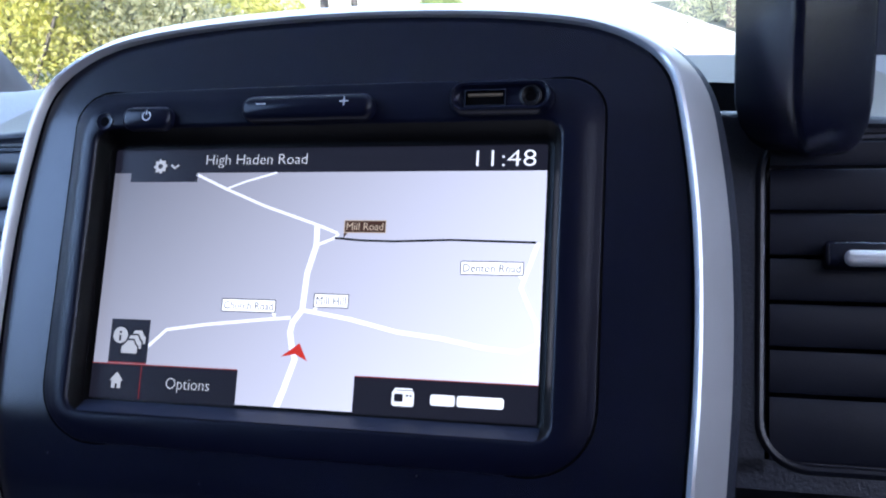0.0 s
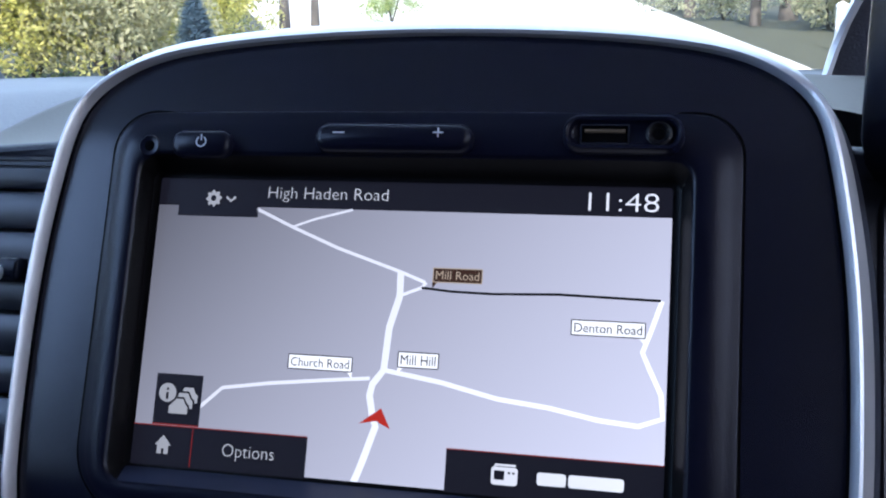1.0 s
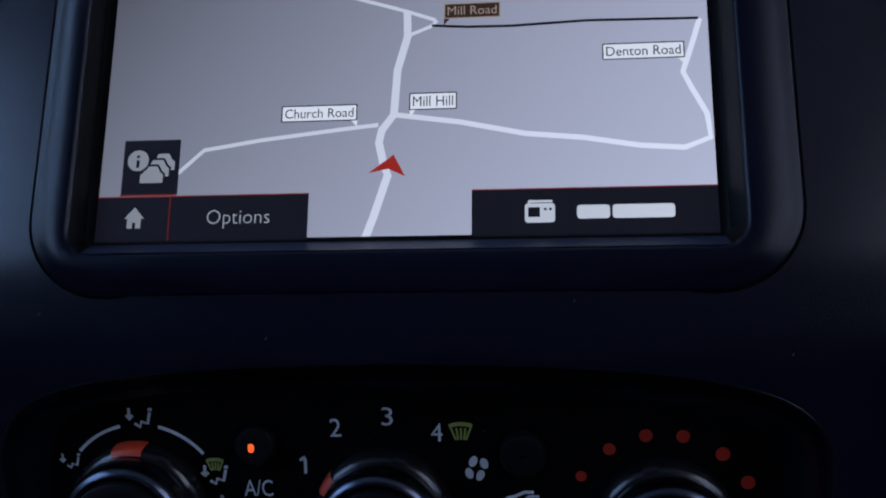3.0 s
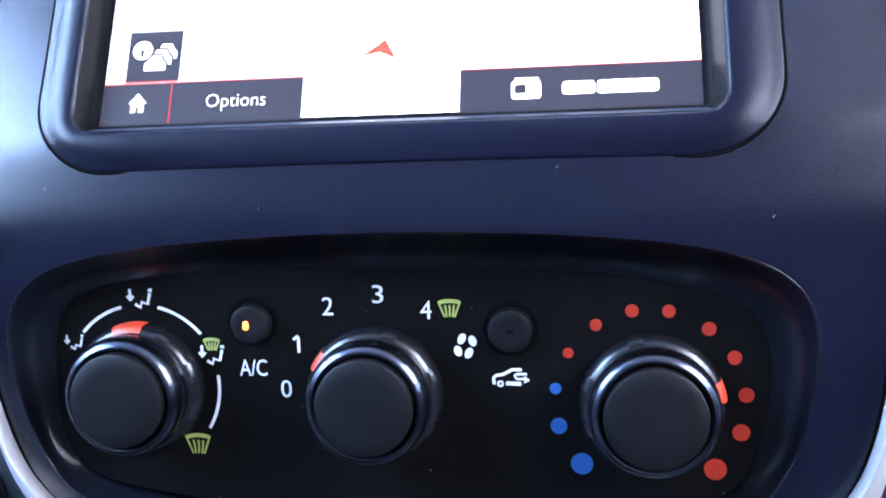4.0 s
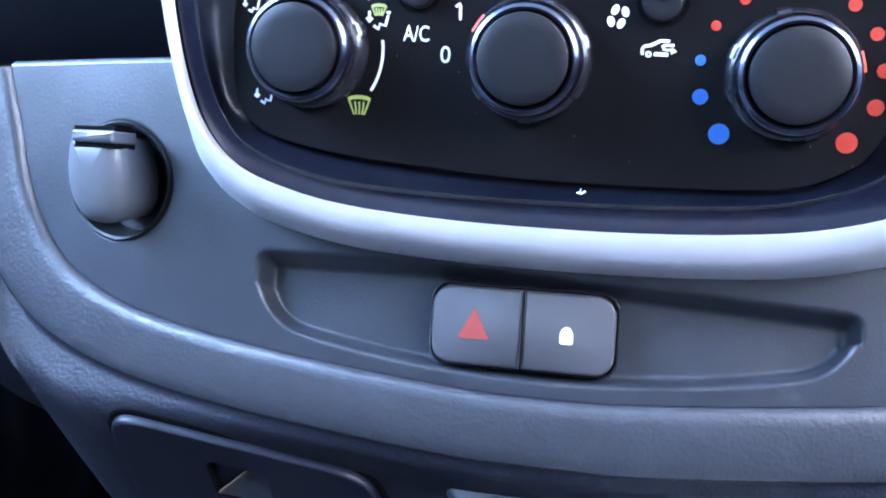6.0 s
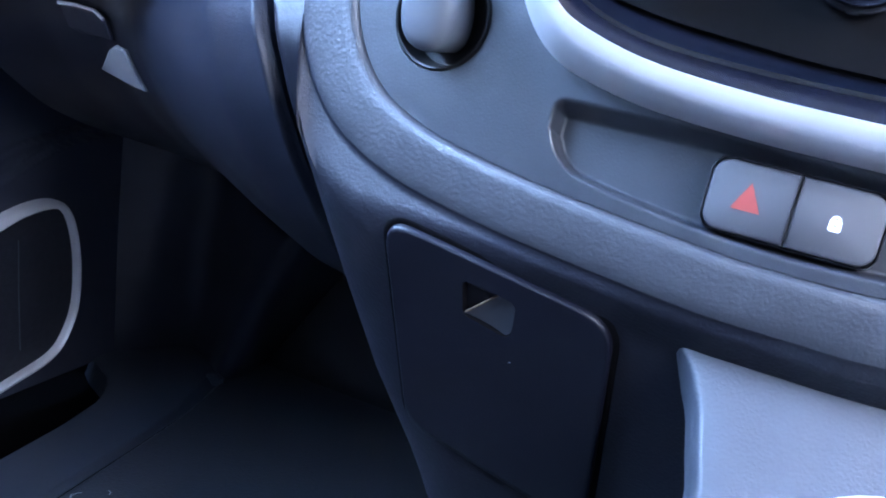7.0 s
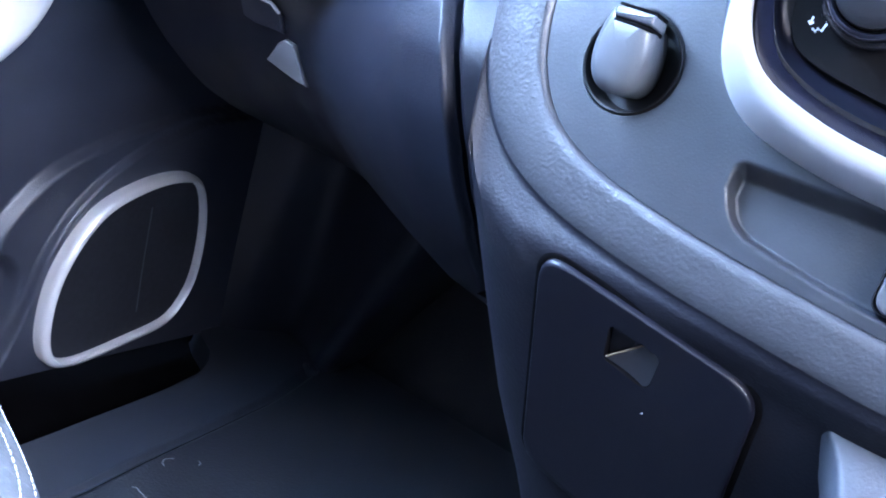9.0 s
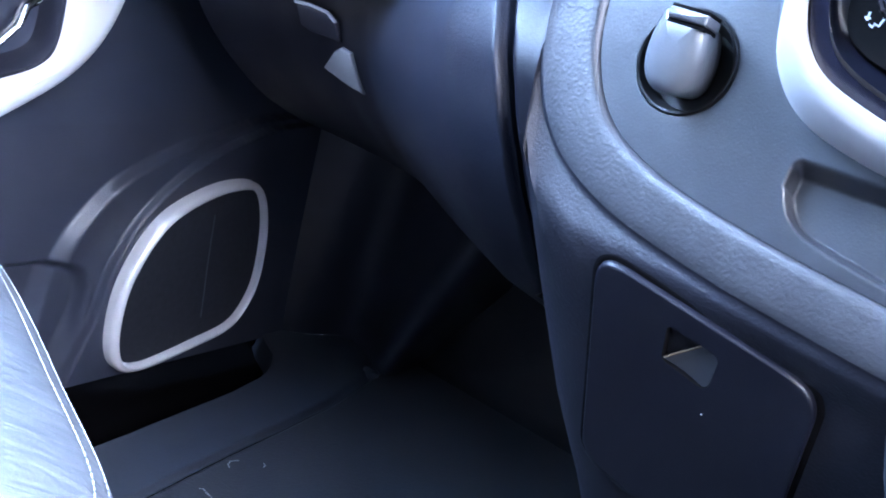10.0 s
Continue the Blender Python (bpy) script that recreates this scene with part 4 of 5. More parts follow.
# switches in the tray
HP = switch_place
sw = holder("switch_bank", KM @ Vector((-0.05, 0.7, -1.9)), "pair of grey push switches in the dashboard tray", "switches")
part("switch_well", *loft([[HP(u, v, h) for u, v in grow(rrect(-0.05, 0.02, 0.285, 0.125, 0.05, 8), d)] for d, h in ((0.005, -0.2), (0.005, -0.022), (0.0, -0.018), (-0.004, -0.024))]), GLOSS, sw, "black switch surround")
for u0, u1, corners, kind in ((-0.330, -0.0505, (.003, .003, .06, .06), 0), (-0.0495, 0.230, (.06, .06, .003, .003), 1)):
    b = part("push_switch", *plate(rrect((u0 + u1) / 2, 0.02, (u1 - u0) / 2 - 0.001, 0.120, corners, 8), HP, -0.12, 0.006, 0.009), BUTTON, sw, "grey hazard switch" if kind == 0 else "grey door lock switch")
    if kind == 0:
        part("hazard_triangle", *flat([(-0.246, -0.018), (-0.148, -0.018), (-0.197, 0.078)], HP, 0.008), TRIANGLE, b, "faded red warning triangle")
    else:
        part("lock_symbol", *join(flat(rrect(0.085, 0.010, 0.020, 0.020, 0.008, 5), HP, 0.008), ribbon(arc((0.085, 0.026), 0.013, -10, 190, 12), 0.008, HP, 0.008)), PRINT, b, "white padlock symbol")
        part("lock_symbol", *lathe([(0.004, 0.0085), (0, 0.0085)], (0.085, 0.010), HP, 8), BUTTON, b)

# power socket with its cap
SN = Vector((-0.117, -1.0, -0.293)).normalized()
SX = Vector((1, 0, 0)) - SN * SN.x
SX.normalize()
SV = SN.cross(SX) * -1
SC = Vector((SOC[0], fascia_y(*SOC), SOC[1]))


def socket_place(u, v, h=0.0):
    return tuple(SC + SX * u + SV * v + SN * h)


if SV.z < 0:
    SV = -SV
pw = holder("power_socket", KM @ SC, "grey capped power socket in the dashboard fascia", "power socket")
part("socket_ring", *lathe([(0.204, -0.02), (0.203, 0.004), (0.197, 0.014), (0.188, 0.010), (0.178, -0.03), (0.170, -0.105), (0.10, -0.112), (0, -0.112)], (0, 0), socket_place, 48), WALL, pw, "black ring of the socket")
CAP = smooth_loop([(0.0, -0.150), (0.06, -0.138), (0.105, -0.09), (0.124, -0.02), (0.122, 0.06), (0.104, 0.13), (0.088, 0.162), (0.05, 0.168), (0.0, 0.168)], -0.006, 5)
cap_rows = [(grow(CAP, d), h) for d, h in ((-0.030, -0.11), (-0.018, -0.02), (-0.008, 0.066), (-0.012, 0.086), (-0.022, 0.100))]
cap_rows += [([(-0.006 + (u + 0.006) * k, 0.01 + (v - 0.01) * k) for u, v in grow(CAP, -0.022)], h) for k, h in ((0.88, 0.112), (0.72, 0.121), (0.52, 0.128), (0.28, 0.132))]
cap = part("socket_cap", *loft([[socket_place(u, v, h + 0.05 * (v + 0.15) / 0.3) for u, v in pts] for pts, h in cap_rows], cap1=True), CAP_GREY, pw, "rounded grey plastic socket cap")
part("cap_tab", *plate(rrect(0.018, 0.142, 0.080, 0.020, 0.008, 6), socket_place, 0.06, 0.180, 0.010), CAP_GREY, cap, "lifting tab")
for gv in (0.114, 0.168):
    part("cap_groove", *plate(rrect(0.018, gv, 0.078, 0.008, 0.004, 5), socket_place, 0.06, 0.166, 0.001), HOLE, cap)

# ---- dashboard: front face with the air vents ----
VX0, VX1, VZ0, VZ1 = 1.40, 2.95, -0.53, 0.635


def vent(side):
    """Louvred vent beside the pod; side is 1 or -1."""
    cx, hw = 0.02 + side * (VX0 + VX1) / 2, (VX1 - VX0) / 2
    cz, hh = (VZ0 + VZ1) / 2, (VZ1 - VZ0) / 2
    out = rrect(cx, cz, hw, hh, 0.16, 10)
    v = part("air_vent", *loft([[(x, y, z) for x, z in grow(out, d)] for d, y in ((0.012, 0.575), (0.008, 0.566), (-0.004, 0.560), (-0.016, 0.563), (-0.022, 0.575), (-0.03, 1.1))], cap1=True), VENT, dash, "black louvred air vent")
    for k in range(7):
        z0, z1 = 0.505 - 0.157 * k + 0.150, 0.505 - 0.157 * k
        if k == 0:
            z0 = 0.60
        if k == 6:
            z1 = -0.505
        w = hw - 0.035
        ys = [(z1 + 0.010, 0.64), (z1 + 0.002, 0.575), (z1 + 0.003, 0.572), (z1 + 0.012, 0.567), ((z0 + z1) / 2, 0.560), (z0 - 0.016, 0.556), (z0 - 0.007, 0.562), (z0 - 0.006, 0.70)]
        part("slat", *loft([[(x, y, zz) for zz, y in ys] for x in np.linspace(cx - w, cx + w, 5)], closed=False, cap0=True, cap1=True), VENT, v)
    t0, t1 = 0.02 + side * 1.66, 0.02 + side * 2.25
    part("vent_tab", *plate(rrect((t0 + t1) / 2, 0.184, abs(t1 - t0) / 2 + 0.06, 0.045, 0.02, 6), lambda a, b, h: (a, 0.56 - h, b), 0.0, 0.09, 0.02), BLACK_SATIN, v, "black vent slider")
    part("vent_chrome", *plate(rrect((t0 + t1) / 2, 0.168, abs(t1 - t0) / 2, 0.026, 0.024, 6), lambda a, b, h: (a, 0.56 - h, b), 0.06, 0.118, 0.02), DOOR_SILVER, v, "chrome slider strip")


vent(-1)
vent(1)
# face round the vents: upper and lower strips, and the upright between pod and vent
FX = 7.3


def lip_drop(x):
    """The dashboard's front lip sinks a little away from the console, in decimetres."""
    return 0.075 * min(0.9, max(0.0, abs(x) - 1.4))


part("dash_front", *join(
    grid(lambda x, s: (x, 0.55 + 0.02 * (s < 0.5), 0.60 + 0.075 * s - lip_drop(x) * (s > 0.9)), np.linspace(-FX, FX, 74), [0.0, 0.45, 1.0]),
    grid(lambda x, a: (x, 0.62 - 0.07 * math.cos(a), 0.675 + 0.045 * math.sin(a) - lip_drop(x)), np.linspace(-FX, FX, 74), np.linspace(0, 1.57, 7)),
    grid(lambda x, z: (x, 0.575, z), [-1.40, -1.0], np.linspace(-0.55, 0.64, 6)),
    grid(lambda x, z: (x, 0.575, z), [1.0, 1.44], np.linspace(-0.55, 0.64, 6)),
    grid(lambda x, z: (x, 0.575, z), np.linspace(2.93, FX, 8), np.linspace(-0.55, 0.64, 6)),
    grid(lambda x, z: (x, 0.575, z), np.linspace(-FX, -2.89, 8), np.linspace(-0.55, 0.64, 6)),
    grid(lambda x, z: (x, 0.575 + 0.9 * smoothstep(-0.60, -0.72, z), z), np.linspace(-FX, FX, 30), np.linspace(-0.50, -1.2, 15))), DASH, dash, "dark dashboard front round the vents")

# ---- dashboard: top, instrument hood, passenger side ----
def tray_radius(x, y):
    return math.hypot(x / 0.207, max(0.0, y - 0.09) / 0.125)


def tray_crest(y):
    return 0.6990 + 0.0155 * smoothstep(0.085, 0.17, y)


def dash_top_point(x, y):
    base = 0.6993 - 0.07 * max(0.0, y - 0.34) - 0.05 * smoothstep(0.50, 0.75, abs(x)) - 0.1 * lip_drop(10 * x) * (1 - smoothstep(0.09, 0.2, y))
    r = tray_radius(x, y)
    if y < 0.0905:
        return (x, y, base)
    z = base + (tray_crest(y) - 0.1 * lip_drop(10 * x) * (1 - smoothstep(0.09, 0.2, y)) - base) * (1 - smoothstep(1.0, 2.2, r)) * smoothstep(0.09, 0.12, y)
    return (x, y, z - 0.05 * (1 - smoothstep(0.96, 0.99, r)))


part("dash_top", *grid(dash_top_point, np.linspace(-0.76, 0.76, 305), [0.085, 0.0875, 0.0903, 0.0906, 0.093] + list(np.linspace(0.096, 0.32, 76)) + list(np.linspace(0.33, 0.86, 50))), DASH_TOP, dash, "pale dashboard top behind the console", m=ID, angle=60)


def bowl_point(r, a, z=None):
    x, y = 0.207 * r * math.cos(a), 0.0905 + 0.125 * r * math.sin(a)
    if z is None:
        c = tray_crest(y)
        low = 0.6998 + 0.006 * smoothstep(0.09, 0.15, y) - 0.1 * lip_drop(10 * x) * (1 - smoothstep(0.09, 0.2, y))
        z = low + (c + 0.0012 - 0.1 * lip_drop(10 * x) * (1 - smoothstep(0.09, 0.2, y)) - low) * min(1.0, (r - 0.80) / 0.20) ** 0.9 - 0.012 * smoothstep(1.0, 1.05, r)
    return (x, y, z)


turns = np.linspace(0, math.pi, 97)
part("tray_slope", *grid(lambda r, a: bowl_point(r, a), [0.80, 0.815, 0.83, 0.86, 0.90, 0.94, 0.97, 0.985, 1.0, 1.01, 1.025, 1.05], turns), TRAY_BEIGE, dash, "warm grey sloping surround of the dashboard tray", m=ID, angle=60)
# Black wall and floor stand in for the darkness inside the tray's opening.
part("tray_well_shade", *join(grid(lambda s, a: bowl_point(0.80, a, bowl_point(0.80, a)[2] - 0.06 * s), [0, 0.3, 1], turns), flat([bowl_point(0.80, a, 0)[:2] for a in turns], lambda u, v, h: (u, v, h), 0.6385)), HOLE, dash, m=ID)
hood_rows = []
for y, s in ((0.20, 0.93), (0.215, 1.0), (0.30, 1.03), (0.42, 0.98), (0.50, 0.85)):
    prof = [(0.135, 0.66), (0.137, 0.70), (0.150, 0.745), (0.18, 0.785), (0.24, 0.815), (0.34, 0.825), (0.44, 0.815), (0.50, 0.785), (0.53, 0.74), (0.54, 0.66)]
    hood_rows.append([(x + 0.30 * (y - 0.20) * (1 - (x - 0.135) / 0.405), y, 0.66 + (z - 0.66) * s) for x, z in smooth_path(prof, 4)])
part("instrument_hood", *loft(hood_rows, closed=False, cap0=True, cap1=True), DASH, dash, "dark hood over the instruments", m=ID)
part("hood_edge", *tube([(p[0] - 0.002, 0.197, p[2] + 0.002) for p in hood_rows[1]], 0.0022, 6), SILVER, dash, "pale edge of the instrument hood", m=ID)

GLOVE = smooth_path([(0.14, 0.545), (0.085, 0.540), (0.05, 0.531), (0.026, 0.515), (0.012, 0.495), (0.008, 0.475), (0.016, 0.445), (0.042, 0.41), (0.085, 0.375), (0.15, 0.338), (0.25, 0.313), (0.50, 0.303)], 6)


def seam_shift(z):
    """The seam beside the glove box leans towards the door at its top."""
    return float(np.interp(z, [0.30, 0.338, 0.375, 0.41, 0.445, 0.475, 0.495, 0.515, 0.531, 0.545], [-0.004, 0.004, 0.012, 0.0155, 0.0095, -0.001, -0.0105, -0.023, -0.036, -0.046]))


def glove_point(x, k, d=0.0):
    """Front of the glove box: sweeps away from the seats towards the door."""
    y, z = GLOVE[int(k)]
    e = smoothstep(-0.2285, -0.222, x)
    sweep = float(np.interp(x, [-0.7, -0.62, -0.52, -0.45, -0.40, -0.30, -0.26, -0.225], [0.175, 0.17, 0.165, 0.15, 0.125, 0.045, 0.014, 0.0]))
    return (x, y + 0.006 * e * e + sweep - d, z)


def on_glove(x, z, d=0.0):
    """A point at height z on the glove box front, d proud of it."""
    zs = [p.y for p in GLOVE][::-1]
    return glove_point(x, 0, d)[:1] + (glove_point(x, 0, d)[1] - GLOVE[0].x + float(np.interp(z, zs, [p.x for p in GLOVE][::-1])), z)


xs = list(np.linspace(-0.62, -0.232, 40)) + list(np.linspace(-0.2285, -0.222, 8))


def glove_front(x, k):
    p = glove_point(x, k)
    return (p[0] + seam_shift(p[2]) * smoothstep(-0.34, -0.222, x), p[1], p[2])


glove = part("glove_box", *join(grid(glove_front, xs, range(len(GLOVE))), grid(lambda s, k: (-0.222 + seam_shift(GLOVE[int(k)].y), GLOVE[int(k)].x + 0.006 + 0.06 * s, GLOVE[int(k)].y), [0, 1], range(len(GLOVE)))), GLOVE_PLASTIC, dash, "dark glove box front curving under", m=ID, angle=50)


def beside_glove(x, k):
    y, z = GLOVE[int(k)]
    return (x + seam_shift(z) * smoothstep(-0.185, -0.215, x), y + 0.005 * smoothstep(-0.214, -0.2185, x) ** 2, z)


part("console_side", *join(grid(beside_glove, [-0.2185, -0.217, -0.215, -0.213, -0.211, -0.205, -0.198, -0.19, -0.18, -0.16], range(len(GLOVE) - 20)),
                           grid(lambda s, k: (-0.2185 + seam_shift(GLOVE[int(k)].y), GLOVE[int(k)].x + 0.005 + 0.05 * s, GLOVE[int(k)].y), [0, 1], range(len(GLOVE) - 20))), LID, dash, "dark strip beside the glove box", m=ID, angle=60)
part("seam_gap", *grid(lambda s, k: (-0.225 + seam_shift(GLOVE[int(k)].y) + 0.012 * s, GLOVE[int(k)].x + 0.030, GLOVE[int(k)].y), [0, 1], range(len(GLOVE) - 12)), HOLE, dash, m=ID)
FLAP = [(-0.488, 0.4537), (-0.470, 0.4555), (-0.450, 0.4555), (-0.4376, 0.4520), (-0.4350, 0.4400), (-0.451, 0.4388), (-0.472, 0.4372), (-0.485, 0.4390)]
PULL = [(-0.446, 0.4310), (-0.4324, 0.4368), (-0.4185, 0.4368), (-0.4130, 0.4108), (-0.4300, 0.4098), (-0.4487, 0.4098), (-0.4675, 0.4140)]
# The grip's pale grey paints in the light that its face catches.
for name, pts, mat, label in (("glove_box_flap", FLAP, DASH, "dark glove box pull flap"), ("glove_box_pull", PULL, HEADLINER, "pale grip behind the glove box flap")):
    part(name, *loft([[on_glove(x, z, d) for x, z in grow(pts, s)] for s, d in ((0.001, -0.004), (0.0, 0.003), (-0.0015, 0.0045))], cap1=True), mat, glove, label, m=ID)
# Silver bar added as the highlight on the flap's top.
part("flap_edge_glint", *tube([on_glove(x, z + 0.0005, 0.005) for x, z in FLAP[:4]], 0.0012, 6), DOOR_SILVER, glove, "bright upper edge of the flap", m=ID)
# Black sheet in place of the shade under the dashboard.
part("under_dash_shade", *grid(lambda x, s: (x, 0.10 + 0.55 * s, 0.36 + 0.02 * s), [-0.215, 0.75], [0, 0.5, 1]), HOLE, dash, m=ID)

# ---- gear console ----
gear = holder("gear_console", (0.08, -0.05, 0.0), "grey plastic gear lever console below the dashboard", "gear console")


def ramp_point(u, v):
    """Sloping deck under the rim: u across, v down towards the driver."""
    xl = float(np.interp(v, [0, 0.06, 0.114, 0.15, 0.18, 0.23, 0.30, 0.36, 0.45, 1.6], [-0.056, -0.047, -0.0375, -0.030, -0.0255, -0.0202, -0.0162, -0.0125, -0.0105, 0.012]))
    e = min(1.0, u / 0.12)
    x = xl + 0.006 * (1 - math.cos(e * math.pi / 2)) + max(0.0, u - 0.12) / 0.88 * 0.24
    y, z = 0.012 - 0.115 * v, 0.435 - 0.165 * v
    drop = 0.022 * (1 - math.sin(e * math.pi / 2))
    return (x, y + drop * 0.82, z - drop * 0.57)


part("gear_deck", *grid(ramp_point, list(np.linspace(0, 0.12, 10)) + list(np.linspace(0.15, 1, 12)), list(np.linspace(0, 0.5, 26)) + list(np.linspace(0.55, 1.6, 16))), DECK, gear, "grey grained sloping deck", m=ID)
part("gear_side", *grid(lambda s, v: (lambda p: (p[0] + 0.004 * s, p[1] + 0.25 * s, p[2] - 0.10 * s))(ramp_point(0, v)), [0, 0.1, 0.5, 1], list(np.linspace(0, 0.5, 26)) + list(np.linspace(0.55, 1.6, 16))), GLOVE_PLASTIC, gear, m=ID)
RC = Vector((0.0575, -0.0470, 0.3505))
RU, RV = Vector((1, 0, 0)), Vector((0, 0.57, 0.82))
RN = RU.cross(RV)
if RN.y > 0:
    RN = -RN
ring_path = [RC + RU * 0.0415 * math.cos(a) + RV * 0.0415 * math.sin(a) + RN * 0.004 for a in np.linspace(0, 2 * math.pi, 49)[:-1]]
part("gaiter_ring", *tube(ring_path, 0.006, 10, closed=True), GAITER, gear, "bright ring round the gear lever gaiter", m=ID)
part("gaiter", *loft([[RC + RU * r * math.cos(a) + RV * r * 0.94 * math.sin(a) + RN * h for a in np.linspace(0, 2 * math.pi, 33)[:-1]] for r, h in ((0.041, 0.003), (0.036, 0.012), (0.033, 0.009), (0.026, 0.020), (0.023, 0.017), (0.013, 0.04))], cap1=True), KNOB, gear, "black pleated gaiter", m=ID)
part("gear_plinth", *loft([[(x, y, z) for x, y in ((-0.02, -0.20 + 0.1 * (z > 0.2)), (0.20, -0.20 + 0.1 * (z > 0.2)), (0.20, 0.12), (-0.02, 0.12))] for z in (0.0, 0.16)], cap1=True), DASH, gear, m=ID)

# ---- phone holder on the dashboard ----
ph = holder("phone_holder", (0.1545, 0.066, 0.690), "black plastic phone holder clipped to the dashboard edge", "phone holder")
part("holder_body", *loft([[(0.1545 + (x * 0.80 - y * 0.60) * k + 0.006 * (1 - k), 0.066 + (x * 0.60 + y * 0.80) * k, z) for x, y in rrect(0.0, 0.0, 0.0172, 0.0165, 0.0045, 6)] for z, k in ((0.6885, 0.50), (0.690, 0.66), (0.693, 0.80), (0.698, 0.92), (0.706, 0.99), (0.715, 1.0), (0.80, 1.02), (0.812, 0.95))], cap0=True, cap1=True), BLACK_SATIN, ph, "black holder body", m=ID)
part("holder_jaw", *solid_box(0.170, 0.174, 0.060, 0.080, 0.735, 0.80, 0.0015), BLACK_SATIN, ph, m=ID)
part("holder_stem", *solid_box(0.150, 0.160, 0.070, 0.100, 0.6985, 0.708, 0.002), BLACK_SATIN, ph, "short stem over the dashboard edge", m=ID)

# ---- passenger door ----
door = holder("door_1", (-0.73, 0.0, 0.02), "dark plastic door trim with silver speaker ring and handle", "car door", kind="structure")


def crease(pts):
    """A smooth curve of y over z through a few points."""
    fine = smooth_path(pts, 10)
    return [p.x for p in fine], [p.y for p in fine]


CREASE_IN = crease([(0, 0.222), (0.075, 0.247), (0.131, 0.259), (0.184, 0.286), (0.231, 0.337), (0.262, 0.401), (0.28, 0.48), (0.30, 0.75)])
CREASE_OUT = crease([(0, 0.192), (0.10, 0.20), (0.149, 0.210), (0.183, 0.229), (0.216, 0.261), (0.240, 0.305), (0.264, 0.37), (0.285, 0.46), (0.31, 0.75)])


def door_point(y, z):
    y1, y2 = float(np.interp(z, *CREASE_IN)), float(np.interp(z, *CREASE_OUT))
    x = -0.742 + 0.012 * smoothstep(y2 - 0.013, y2 + 0.006, y) + 0.010 * smoothstep(y1 - 0.004, y1 + 0.003, y)
    px, pz = abs(y + 0.155) - 0.36, abs(z + 0.06) - 0.16
    pocket = math.hypot(max(px, 0), max(pz, 0)) + min(max(px, pz), 0) - 0.035
    x -= 0.016 * smoothstep(0.004, -0.010, pocket) * (1 - smoothstep(y1 - 0.02, y1, y))
    x += 0.040 * smoothstep(0.27, 0.36, z) * (1 - smoothstep(0.14, 0.36, y))      # armrest swell
    return (x, y, z)


part("door_panel", *grid(door_point, list(np.linspace(-0.85, -0.02, 30)) + list(np.linspace(0.0, 0.50, 241)) + [0.55, 0.6, 0.66], list(np.linspace(0.0, 0.34, 151)) + list(np.linspace(0.35, 0.74, 30))), DOOR, door, "dark blue-black moulded door panel", m=ID, angle=60)
RING = [Vector(p) for p in ((.404, .221), (.436, .209), (.456, .165), (.464, .108), (.458, .068), (.434, .034), (.380, .018), (.306, .005), (.272, .018), (.258, .060), (.263, .122), (.296, .182), (.350, .212))]
ring_pts = []
for i in range(len(RING)):
    p = [RING[(i + k) % len(RING)] for k in (-1, 0, 1, 2)]
    for s in range(8):
        t = s / 8
        ring_pts.append(tuple(0.5 * (2 * p[1] + (p[2] - p[0]) * t + (2 * p[0] - 5 * p[1] + 4 * p[2] - p[3]) * t * t + (3 * p[1] - p[0] - 3 * p[2] + p[3]) * t ** 3)))
dp = lambda u, v, h: (-0.712 + h, u, v)
spk = part("speaker_ring", *loft([[dp(u, v, h) for u, v in [(a + s, b + 0.6 * s) for a, b in grow(ring_pts, d - 0.001)]] for d, h, s in ((0.0, -0.012, 0), (0.0, 0.001, 0), (-0.001, 0.004, 0), (-0.0026, 0.0066, 0), (-0.0046, 0.0082, 0.0005), (-0.0064, 0.0086, 0.001), (-0.0080, 0.0074, 0.001), (-0.0090, 0.0045, 0.001), (-0.0094, -0.004, 0.001))]), DOOR_SILVER, door, "satin silver ring round the speaker", m=ID)
part("speaker_grille", *flat(grow(ring_pts, -0.0085), dp, -0.001), CLOTH, spk, "black cloth speaker grille", m=ID)
part("grille_crease", *tube([dp(0.372, 0.182, -0.0008), dp(0.378, 0.12, -0.0008), dp(0.386, 0.055, -0.0008)], 0.0007, 5), SILL, spk, m=ID)
hp = lambda u, v, h: (-0.690 + h, u, v)


HOLE_IN = blend_loop([(0.122, 0.425), (0.124, 0.368), (0.110, 0.343), (0.06, 0.324), (-0.02, 0.292), (-0.06, 0.30), (-0.05, 0.36), (0.0, 0.435), (0.06, 0.455), (0.108, 0.452)])
mid = (0.03, 0.375)
hs = at_angles(blend_loop([(0.188, 0.45), (0.176, 0.385), (0.145, 0.339), (0.086, 0.300), (0.0, 0.255), (-0.09, 0.225), (-0.13, 0.27), (-0.11, 0.40), (-0.03, 0.50), (0.10, 0.53), (0.175, 0.505)]), mid, 96)
hole_in = at_angles(HOLE_IN, mid, 96)
sur = part("handle_surround", *loft([[hp(u, v, h) for u, v in pts] for pts, h in ((grow(hs, 0.004), -0.03), (grow(hs, 0.004), 0.0), (grow(hs, 0.002), 0.004), (hs, 0.005), (grow(hs, -0.003), 0.009), (grow(hs, -0.012), 0.012), (grow(hole_in, 0.012), 0.012), (grow(hole_in, 0.003), 0.010), (hole_in, 0.006))]), DOOR_SILVER, door, "satin silver door handle surround", m=ID)
part("handle_bezel", *loft([[hp(u, v, h) for u, v in grow(hole_in, d)] for d, h in ((0.0, 0.007), (-0.001, 0.011), (-0.004, 0.011), (-0.006, 0.007), (-0.007, 0.0), (-0.010, -0.03))]), DASH, sur, "dark inner edge of the handle recess", m=ID)
